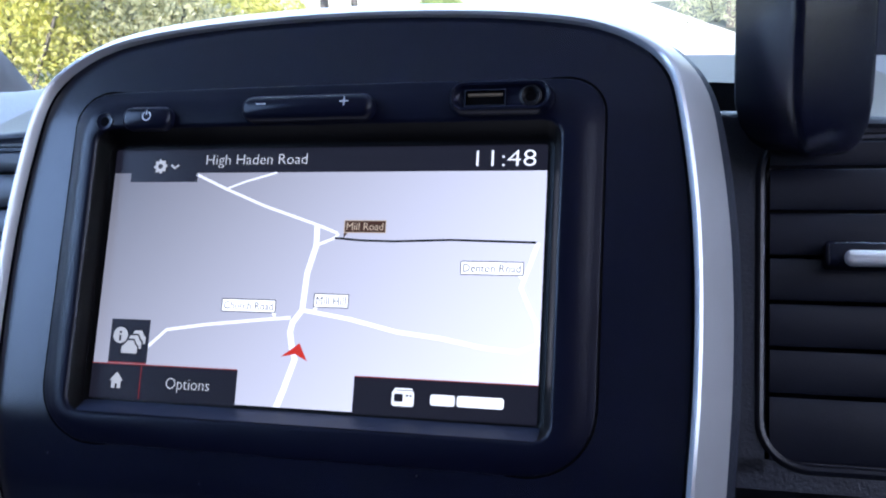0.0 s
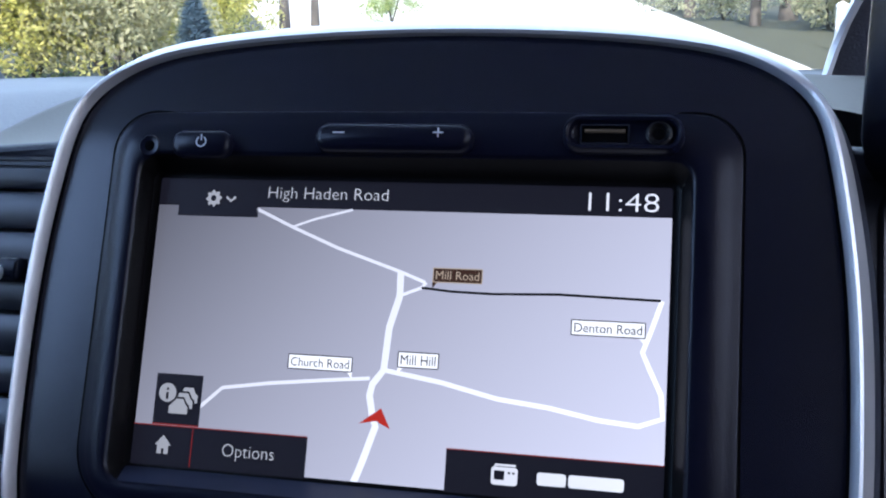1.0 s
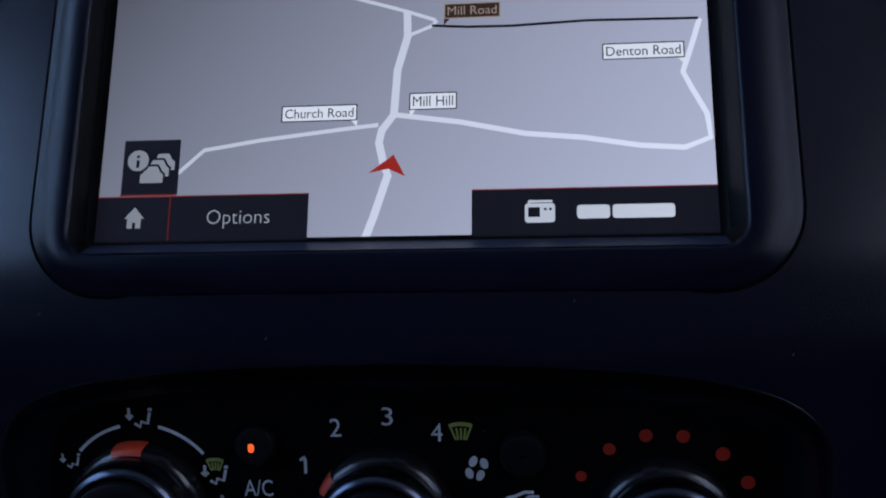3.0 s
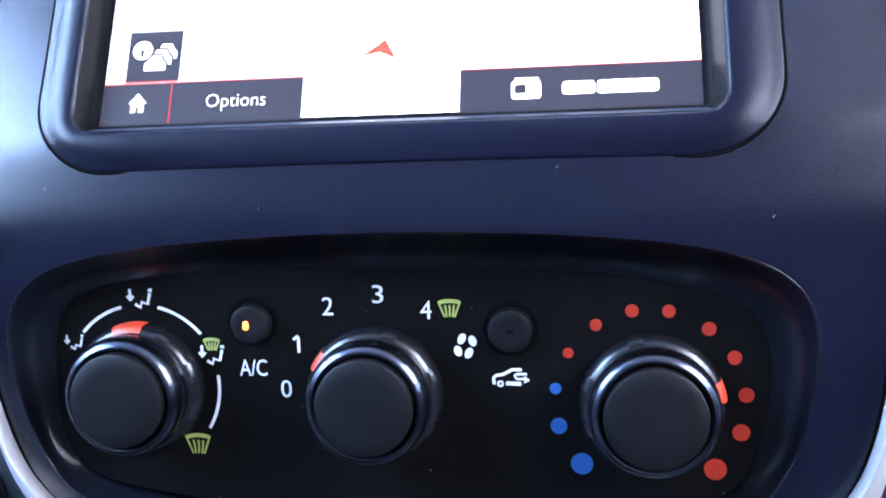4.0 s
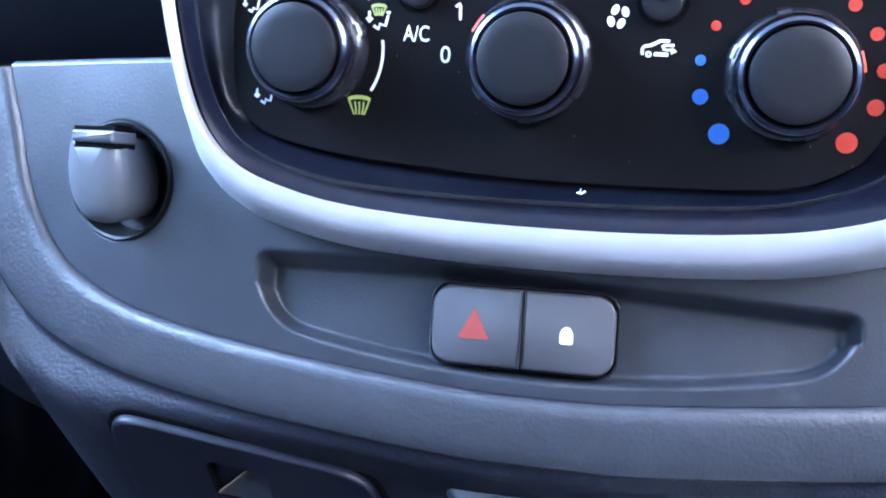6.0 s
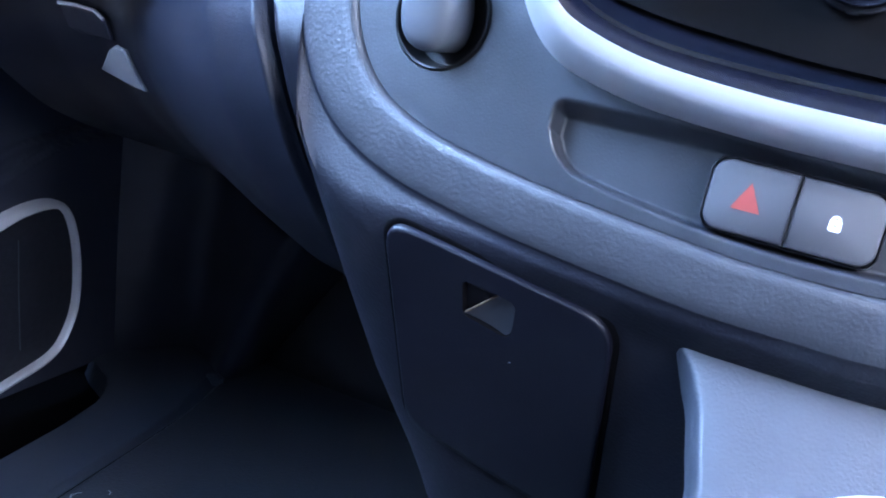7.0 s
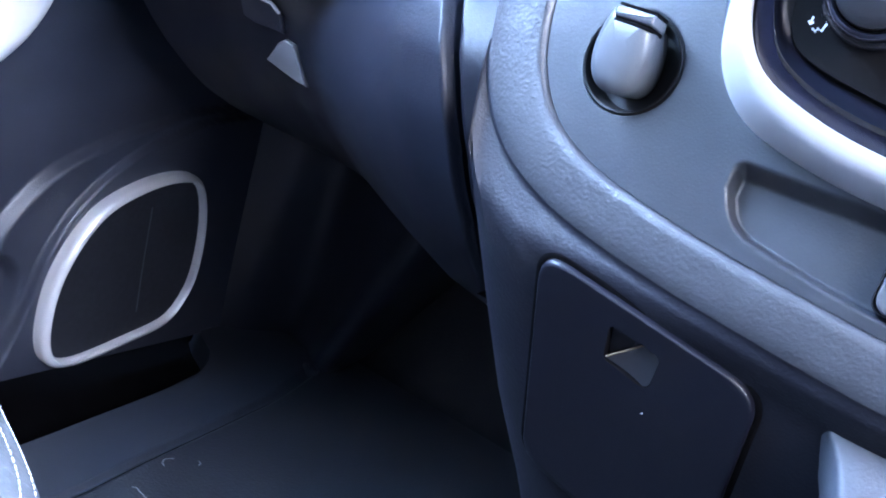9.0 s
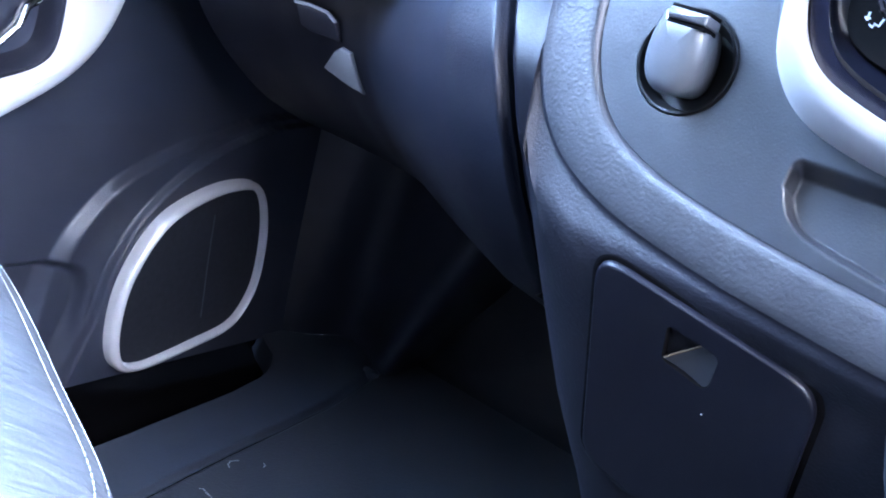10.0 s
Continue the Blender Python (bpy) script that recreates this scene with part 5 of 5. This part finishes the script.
# Black sheet for the shade deep in the handle recess.
part("handle_well_shade", *flat(grow(hole_in, -0.006), hp, -0.018), HOLE, sur, m=ID)
part("door_handle", *tube([hp(0.112, 0.400, -0.006), hp(0.104, 0.394, 0.004), (hp(0.092, 0.388, 0.008)), hp(0.086, 0.373, 0.009), hp(0.074, 0.359, 0.008), hp(0.045, 0.343, 0.006), hp(-0.01, 0.322, 0.0)], 0.0045, 10, squash=0.6), CHROME, sur, "chrome door pull", m=ID)

# ---- floor, sill, toe board ----
def groove_x(y):
    """The line where the floor covering meets the sill."""
    return float(np.interp(y, [-0.9, 0.0, 0.15, 0.28, 0.38, 0.48, 0.545, 0.60, 0.80], [-0.505, -0.518, -0.534, -0.548, -0.556, -0.565, -0.578, -0.592, -0.64]))


def sill_x(y):
    """The sill's outer edge, towards the door."""
    return float(np.interp(y, [-0.9, 0.0, 0.21, 0.29, 0.37, 0.43, 0.46, 0.49, 0.51, 0.60], [-0.600, -0.608, -0.622, -0.629, -0.636, -0.647, -0.660, -0.688, -0.735, -0.78]))


def floor_point(u, y):
    x = groove_x(y) + (0.80 - groove_x(y)) * u
    return (x, y, -0.005 + 0.005 * smoothstep(0.0, 0.004, u) + 0.004 * math.sin(9 * u) * math.sin(7 * y) * smoothstep(0.0, 0.1, u) * smoothstep(0.5, 0.2, y))


floor_ob = part("floor", *grid(floor_point, [0, 0.0015, 0.003, 0.0045, 0.006, 0.009] + list(np.linspace(0.02, 1, 58)), np.linspace(-0.95, 0.80, 80)), CARPET, None, m=ID)
tagged(floor_ob, "scuffed dark rubber cabin floor covering", "floor", kind="structure")
random.seed(5)
for cx, cy, rot, ln in ((-0.517, 0.278, 2.4, 0.036), (-0.506, 0.216, 0.4, 0.030), (-0.473, 0.238, -0.6, 0.032), (-0.470, 0.222, 3.6, 0.026), (-0.501, 0.150, 0.9, 0.034), (-0.440, 0.202, -0.8, 0.018), (-0.415, 0.224, 0.7, 0.016), (-0.485, 0.155, 2.2, 0.022), (-0.517, 0.300, -0.2, 0.018), (-0.455, 0.165, 1.4, 0.016)):
    pts = [(cx + ln * 0.45 * math.cos(rot + t), cy + ln * 0.45 * math.sin(rot + t) * 0.6) for t in np.linspace(0, random.uniform(1.0, 2.4), 7)]
    part("scuff", *ribbon([(p[0] + random.uniform(-.0015, .0015), p[1] + random.uniform(-.0015, .0015)) for p in pts], 0.0011, lambda u, v, h: (u, v, h), 0.0055), SCUFF, floor_ob, "pale scuff mark", m=ID)
def sill_point(k, y):
    a, b = groove_x(y) - 0.0035, sill_x(y)
    return (a + (b - a) * k, y, -0.005 + 0.007 * smoothstep(0.0, 0.05, k) + 0.002 * smoothstep(0.1, 0.6, k) - 0.03 * smoothstep(0.94, 1.0, k))


sill = part("sill_step", *grid(sill_point, [-0.03, 0.0, 0.02, 0.04, 0.06, 0.08, 0.12, 0.3, 0.5, 0.7, 0.85, 0.92, 0.945, 0.965, 0.985, 1.0], np.linspace(-0.9, 0.70, 90)), SILL, None, m=ID)
tagged(sill, "grey plastic door sill step beside the floor", "sill", kind="structure")
# Black sheet carries the shade between sill and door.
gap = part("sill_shade", *grid(lambda x, y: (x, y, -0.035), [-0.84, -0.48], [-0.95, 0.8]), HOLE, None, m=ID)
tagged(gap, "black sheet for the shade between sill and door", "sill", kind="structure")
toe = part("toe_board", *grid(lambda x, a: (x, 0.66 + 0.16 * a, 0.02 * a + 0.55 * smoothstep(0.05, 1.0, a) * a), np.linspace(-0.60, 0.80, 20), np.linspace(-0.03, 1.0, 16)), CARPET_DARK, None, m=ID)
tagged(toe, "black felt toe board rising under the dashboard", "toe board", kind="structure")


def kick_point(k, z):
    """Trim round the wheel arch: a blunt edge by the door, a hollow, then a ridge that leans inboard as it rises."""
    low = smooth_path([(-0.770, 0.500), (-0.722, 0.545), (-0.698, 0.575), (-0.672, 0.622), (-0.630, 0.612), (-0.596, 0.588), (-0.580, 0.606), (-0.585, 0.680), (-0.600, 0.830)], 5)
    high = smooth_path([(-0.760, 0.500), (-0.705, 0.535), (-0.678, 0.556), (-0.640, 0.600), (-0.570, 0.580), (-0.502, 0.550), (-0.478, 0.572), (-0.470, 0.650), (-0.470, 0.830)], 5)
    p = low[int(k)].lerp(high[int(k)], z / 0.23)
    return (p.x, p.y, z - 0.01)


kick = part("kick_panel", *grid(kick_point, range(41), np.linspace(0.0, 0.46, 16)), KICK, None, m=ID, angle=70)
tagged(kick, "black plastic wheel arch trim in the footwell", "trim", kind="structure")
clip = part("carpet_clip", *loft([[(-0.590 + 0.012 * s * math.cos(a), 0.575 + 0.007 * s * math.sin(a), z) for a in np.linspace(0, 5.5, 10)] for z, s in ((-0.004, 1), (0.005, 1), (0.008, 0.6))], cap1=True), SILL, None, m=ID)
tagged(clip, "small grey plastic floor clip", "clip")

# ---- passenger seat ----
seat = holder("passenger_seat", (-0.47, -0.36, 0.0), "pale grey leather passenger seat with white stitching", "car seat")
SEAT = blend_loop([(-0.72, -0.10), (-0.66, -0.035), (-0.56, -0.018), (-0.463, -0.036), (-0.345, -0.080), (-0.256, -0.118), (-0.228, -0.16), (-0.222, -0.26), (-0.228, -0.5), (-0.27, -0.62), (-0.5, -0.635), (-0.70, -0.60), (-0.735, -0.35)], 8)
SEAT = grow(SEAT, 0.011)
part("cushion", *loft([[(-0.48 + (x + 0.48) * k, -0.33 + (y + 0.33) * k, z) for x, y in grow(SEAT, s)] for s, z, k in ((-0.02, 0.13, 1), (-0.004, 0.16, 1), (0.0, 0.21, 1), (-0.006, 0.255, 1), (-0.018, 0.280, 1), (-0.030, 0.2895, 1), (-0.030, 0.295, 0.94), (-0.030, 0.300, 0.86), (-0.030, 0.303, 0.74), (-0.030, 0.304, 0.5), (-0.030, 0.304, 0.2))], cap0=True, cap1=True), LEATHER, seat, "creased pale grey leather cushion", m=ID)
stitch = []
for inset, z in ((-0.0195, 0.2822), (-0.0265, 0.2880)):
    pts = grow(SEAT, inset)
    fine = []
    for i in range(len(pts)):
        a, b = Vector(pts[i]), Vector(pts[(i + 1) % len(pts)])
        k = max(1, int((b - a).length / 0.0036))
        fine += [a.lerp(b, s / k) for s in range(k)]
    for i in range(0, len(fine) - 1, 1):
        a, b = fine[i], fine[(i + 1) % len(fine)]
        stitch.append(tube([(a.x, a.y, z), (*(a + (b - a) * 0.28), z + 0.0005), (*(a + (b - a) * 0.62), z)], 0.00026, 4))
tagged(part("stitching", *join(*stitch), THREAD, seat, "white thread double stitching", m=ID), kind="stuff")
part("seat_base", *solid_box(-0.68, -0.27, -0.58, -0.10, 0.0, 0.14, 0.01), DASH, seat, m=ID)

# ---- cabin shell ----
def shell(name, boxes, mat, label, category):
    return tagged(part(name, *join(*[solid_box(*b) for b in boxes]), mat, None, m=ID), label, category, kind="structure")


shell("ceiling", [(-0.86, 0.86, -1.0, 0.12, 1.46, 1.50)], HEADLINER, "grey cloth cabin ceiling", "ceiling")
shell("wall_rear", [(-0.86, 0.86, -1.04, -1.0, -0.05, 1.50)], CARPET_DARK, "black trimmed bulkhead behind the seats", "wall")
shell("wall_driver_side", [(0.84, 0.88, -1.0, 0.80, -0.05, 0.74), (0.84, 0.88, -1.0, -0.94, 0.74, 1.46), (0.84, 0.88, -0.94, 0.15, 1.36, 1.46), (0.84, 0.88, 0.0, 0.15, 0.74, 1.36)], DASH, "dark driver's door trim below its window", "car door")
shell("wall_passenger_side", [(-0.88, -0.84, -1.0, -0.75, 0.74, 1.46), (-0.88, -0.84, -0.75, 0.15, 1.36, 1.46), (-0.88, -0.84, 0.0, 0.15, 0.74, 1.36), (-0.88, -0.80, -1.0, 0.80, -0.05, 0.735)], DASH, "dark window surround of the passenger door", "car door")
shell("wall_front", [(-0.86, 0.86, 0.80, 0.84, -0.05, 0.64)], CARPET_DARK, "black bulkhead behind the dashboard", "wall")
shell("underfloor", [(-0.86, 0.86, -1.0, 0.84, -0.10, -0.05)], CARPET_DARK, "dark underfloor of the cabin", "floor")
for s, nm in ((-1, "passenger"), (1, "driver")):
    p = part("pillar_" + nm, *tube([(s * 0.80, 0.86, 0.62), (s * 0.80, 0.55, 0.95), (s * 0.78, 0.12, 1.44)], 0.045, 10), HEADLINER, None, m=ID)
    tagged(p, "grey windscreen pillar of the cabin", "pillar", kind="structure")


def window(name, corners, depth, label):
    """A pane with thickness: four corners, and the way in which it is thick."""
    front = [Vector(c) for c in corners]
    back = [c + Vector(depth) for c in front]
    pane = part(name, *loft([front, back], cap0=True, cap1=True), GLASS_CLEAR, None, m=ID, angle=20)
    pane.visible_shadow = False
    return tagged(pane, label, "window", kind="structure")


window("window_1", [(-0.80, 0.87, 0.635), (0.80, 0.87, 0.635), (0.76, 0.13, 1.455), (-0.76, 0.13, 1.455)], (0.0, 0.0033, 0.003), "clear sloping windscreen of the van")
window("window_2", [(-0.862, -0.75, 0.735), (-0.862, 0.0, 0.735), (-0.862, 0.0, 1.36), (-0.862, -0.75, 1.36)], (-0.004, 0.0, 0.0), "clear passenger door window")
window("window_3", [(0.862, -0.94, 0.74), (0.862, 0.0, 0.74), (0.862, 0.0, 1.36), (0.862, -0.94, 1.36)], (0.004, 0.0, 0.0), "clear driver door window")

# ---- outside ----
GRASS = material("verge_grass", (0.060, 0.064, 0.042), 0.8, grain=0.8, grain_size=0.05, mottle=0.4, mottle_size=0.5)
ROAD = material("pale_concrete_road", (0.60, 0.59, 0.57), 0.8, grain=0.4, grain_size=0.02, mottle=0.2, mottle_size=1.0)
BARK = material("grey_bark", (0.085, 0.075, 0.068), 0.85, grain=0.8, grain_size=0.03, mottle=0.35, mottle_size=0.1)


def leaf_material(name, a, b):
    m = bpy.data.materials.new(name)
    m.use_nodes = True
    n, l = m.node_tree.nodes, m.node_tree.links
    geo = n.new("ShaderNodeNewGeometry")
    ramp = n.new("ShaderNodeValToRGB")
    ramp.color_ramp.elements[0].color = (*a, 1)
    ramp.color_ramp.elements[1].color = (*b, 1)
    l.new(geo.outputs["Random Per Island"], ramp.inputs["Fac"])
    l.new(ramp.outputs["Color"], n["Principled BSDF"].inputs["Base Color"])
    n["Principled BSDF"].inputs["Roughness"].default_value = 0.55
    tr = n.new("ShaderNodeBsdfTranslucent")
    l.new(ramp.outputs["Color"], tr.inputs["Color"])
    mix = n.new("ShaderNodeMixShader")
    mix.inputs[0].default_value = 0.72
    l.new(n["Principled BSDF"].outputs[0], mix.inputs[1])
    l.new(tr.outputs[0], mix.inputs[2])
    l.new(mix.outputs[0], n["Material Output"].inputs["Surface"])
    return m


LEAF_GOLD = leaf_material("yellow_green_leaf", (0.42, 0.45, 0.17), (0.85, 0.80, 0.34))
LEAF_GREEN = leaf_material("green_leaf", (0.20, 0.30, 0.13), (0.58, 0.64, 0.28))
LEAF_BLUE = leaf_material("blue_green_needle", (0.10, 0.17, 0.23), (0.19, 0.27, 0.34))
LEAF_OLIVE = leaf_material("olive_leaf", (0.32, 0.34, 0.23), (0.64, 0.62, 0.42))
GROUND_Z = -0.55


def leaves(center, radii, count, size, rng, lumps=9):
    """Leaf blades scattered over lumps that make an uneven crown."""
    cs = []
    for _ in range(lumps):
        d = Vector((rng.gauss(0, 1), rng.gauss(0, 1), rng.gauss(0, 0.8))).normalized()
        cs.append((Vector((d.x * radii[0], d.y * radii[1], d.z * radii[2])) * rng.uniform(0.35, 0.75), rng.uniform(0.3, 0.55)))
    verts, faces = [], []
    for _ in range(count):
        c, r = rng.choice(cs)
        d = Vector((rng.gauss(0, 1), rng.gauss(0, 1), rng.gauss(0, 1))).normalized() * rng.uniform(0.75, 1.1) * r
        p = Vector(center) + c + Vector((d.x * radii[0], d.y * radii[1], d.z * radii[2]))
        p.z = max(p.z, GROUND_Z + 0.03)
        a = Vector((rng.gauss(0, 1), rng.gauss(0, 1), rng.gauss(0, 1))).normalized()
        b = a.cross(Vector((rng.gauss(0, 1), rng.gauss(0, 1), rng.gauss(0, 1)))).normalized()
        s = size * rng.uniform(0.6, 1.3)
        k = len(verts)
        verts += [p - a * s, p + b * s * 0.45, p + a * s, p - b * s * 0.45]
        faces.append((k, k + 1, k + 2, k + 3))
    return verts, faces


def quick(name, verts, faces, mat, parent):
    me = bpy.data.meshes.new(name)
    off = parent.location
    me.from_pydata([tuple(Vector(v) - off) for v in verts], [], faces)
    me.materials.append(mat)
    ob = new(name, me)
    ob.parent = parent
    return ob


def bush(x, y, w, h, mat, label, rng, count=15000, size=0.05):
    b = holder("bush", (x, y, GROUND_Z), label, "bush", "bushes beside the road")
    part("trunk", *join(*[tube([(x, y, GROUND_Z - 0.02), (x + 0.15 * w * math.cos(a), y + 0.15 * w * math.sin(a), GROUND_Z + 0.35 * h), (x + 0.3 * w * math.cos(a), y + 0.3 * w * math.sin(a), GROUND_Z + 0.7 * h)], 0.035, 6) for a in (0.3, 2.2, 4.4)]), BARK, b, m=ID)
    quick("crown", *leaves((x, y, GROUND_Z + h * 0.5), (w * 0.62, w * 0.55, h * 0.56), count, size, rng, 14), mat, b)
    return b


def tree(x, y, h, r, mat, label, rng, crown=1500, spread=2.0):
    t = holder("tree", (x, y, GROUND_Z), label, "tree", "trees along the road")
    path = [(x + rng.uniform(-.08, .08) * k, y, GROUND_Z - 0.05 + h * k / 6) for k in range(7)]
    loops = []
    for k, p in enumerate(path):
        rr = r * (1.25 if k == 0 else 1 - 0.12 * k)
        loops.append([(p[0] + rr * math.cos(a), p[1] + rr * math.sin(a), p[2]) for a in np.linspace(0, 2 * math.pi, 11)[:-1]])
    part("trunk", *loft(loops, cap1=True), BARK, t, m=ID)
    limbs = []
    for k in range(9):
        a, z0 = rng.uniform(0, 6.28), GROUND_Z + h * rng.uniform(0.18, 0.8)
        ln = spread * rng.uniform(0.4, 0.9)
        limbs.append(tube([(x, y, z0), (x + ln * 0.5 * math.cos(a), y + ln * 0.5 * math.sin(a), z0 + ln * 0.35), (x + ln * math.cos(a), y + ln * math.sin(a), z0 + ln * rng.uniform(0.5, 1.0))], r * 0.25, 5))
    part("limbs", *join(*limbs), BARK, t, m=ID)
    quick("crown", *leaves((x, y, GROUND_Z + h * 0.72), (spread, spread, h * 0.36), crown, 0.11, rng, 16), mat, t)
    return t


rings = [0.0, 2, 5, 10, 20, 40, 80, 200, 600, 2000]
gv = [(r * math.cos(a), r * math.sin(a), GROUND_Z) for r in rings[1:] for a in np.linspace(0, 2 * math.pi, 49)[:-1]]
gf = [(i * 48 + j, i * 48 + (j + 1) % 48, (i + 1) * 48 + (j + 1) % 48, (i + 1) * 48 + j) for i in range(len(rings) - 2) for j in range(48)] + [tuple(range(48))]
tagged(part("ground", gv, gf, GRASS, None, m=ID), "rough grass ground beside the road", "ground", kind="structure")
road = part("road", *grid(lambda s, y: ((-6.0 if y < 16 else -6.0 - 0.46 * (y - 16)) + (8.4 if y < 16 else 8.4 + 0.40 * (y - 16)) * s, y, GROUND_Z + 0.02 - 0.015 * (2 * s - 1) ** 2), np.linspace(0, 1, 9), list(np.linspace(-20, 120, 60)) + [200, 400, 900, 1800]), ROAD, None, m=ID)
tagged(road, "pale sunlit road ahead of the van", "road", kind="structure")
rng = random.Random(11)
for x, y, w, h, mat in ((-9.5, 11.5, 3.4, 3.0, LEAF_GOLD), (-8.2, 13.0, 2.6, 2.6, LEAF_OLIVE), (-8.3, 14.2, 2.2, 3.0, LEAF_GOLD), (-10.5, 14.5, 3.6, 3.8, LEAF_GREEN), (-11.5, 10.5, 3.0, 2.8, LEAF_GOLD),
                        (-8.8, 17.6, 2.8, 3.2, LEAF_GOLD), (-11.8, 42.0, 2.6, 3.4, LEAF_GREEN), (-12.5, 13.0, 3.6, 4.0, LEAF_GREEN)):
    bush(x, y, w, h, mat, {"yellow_green_leaf": "yellow-green autumn bush in the sun", "olive_leaf": "olive-brown bush beside the road", "green_leaf": "dense green bush in the hedge"}[mat.name], rng)
cone = holder("conifer", (-5.95, 11.6, GROUND_Z), "small dark blue-green conifer by the road", "conifer")
part("trunk", *tube([(-5.95, 11.6, GROUND_Z), (-5.95, 11.6, GROUND_Z + 1.2)], 0.04, 7), BARK, cone, m=ID)
cv, cf = [], []
for _ in range(4200):
    z = rng.uniform(0.05, 1.0) ** 1.2
    a, rr = rng.uniform(0, 6.28), 0.34 * (1 - z) ** 0.45 * rng.uniform(0.6, 1.05)
    p = Vector((-5.95 + rr * math.cos(a), 11.6 + rr * math.sin(a), GROUND_Z + 0.05 + 1.25 * z))
    u = Vector((math.cos(a), math.sin(a), rng.uniform(-.5, .6))) * 0.07
    w = Vector((-math.sin(a), math.cos(a), rng.uniform(-.3, .3))) * 0.02
    k = len(cv)
    cv += [p - u, p + w, p + u, p - w]
    cf.append((k, k + 1, k + 2, k + 3))
quick("crown", cv, cf, LEAF_BLUE, cone)
for x, y, h, r, mat, crown, spread in ((-10.7, 26.5, 8, 0.16, LEAF_OLIVE, 900, 2.4), (5.0, 26, 9, 0.30, LEAF_GREEN, 2200, 3.0), (6.8, 23, 8, 0.24, LEAF_OLIVE, 2000, 2.6),
                                       (7.6, 30, 9, 0.28, LEAF_GOLD, 2200, 3.0), (9.6, 27, 9, 0.3, LEAF_GREEN, 2400, 3.2), (1.2, 44, 9, 0.22, LEAF_GREEN, 1500, 2.6), (3.0, 33, 8, 0.16, LEAF_OLIVE, 1500, 2.2), (6.0, 34, 9, 0.22, LEAF_GREEN, 1800, 2.6), (8.4, 24, 8, 0.18, LEAF_OLIVE, 1500, 2.2), (11.0, 33, 9, 0.26, LEAF_GREEN, 1800, 2.8), (2.2, 52, 10, 0.28, LEAF_OLIVE, 1500, 3.0), (4.6, 38, 10, 0.3, LEAF_GREEN, 2400, 3.4), (-10.3, 28.0, 9, 0.13, LEAF_GOLD, 800, 2.6), (-12, 20, 9, 0.25, LEAF_GREEN, 2400, 3.2)):
    tree(x, y, h, r, mat, "slender bare tree beside the road" if crown < 1000 else "leafy roadside tree with a grey trunk", rng, crown, spread)
for x, y, w, h in ((5.6, 21, 2.6, 1.2), (7.4, 20, 3.0, 1.4), (9.5, 22, 3.2, 1.6), (4.8, 30, 3.0, 1.5), (2.4, 40, 3.6, 1.8), (6.6, 36, 4.0, 2.2), (9.0, 33, 4.0, 2.0), (0.6, 55, 4.5, 2.4), (12.0, 28, 4.0, 2.2)):
    bush(x, y, w, h, LEAF_OLIVE, "low olive undergrowth beneath the trees", rng, 1800, 0.09)
post = holder("marker_post", (3.45, 20.0, GROUND_Z), "white painted wooden marker post on the verge", "post")
part("shaft", *solid_box(3.36, 3.54, 19.91, 20.09, GROUND_Z - 0.05, GROUND_Z + 0.86, 0.02), PRINT, post, m=ID)
part("cap", *loft([[(3.45 + a * w, 20.0 + b * w, GROUND_Z + z) for a, b in ((-1, -1), (1, -1), (1, 1), (-1, 1))] for w, z in ((0.105, 0.85), (0.105, 0.89), (0.02, 0.96))], cap0=True, cap1=True), PRINT, post, "sloped cap", m=ID)
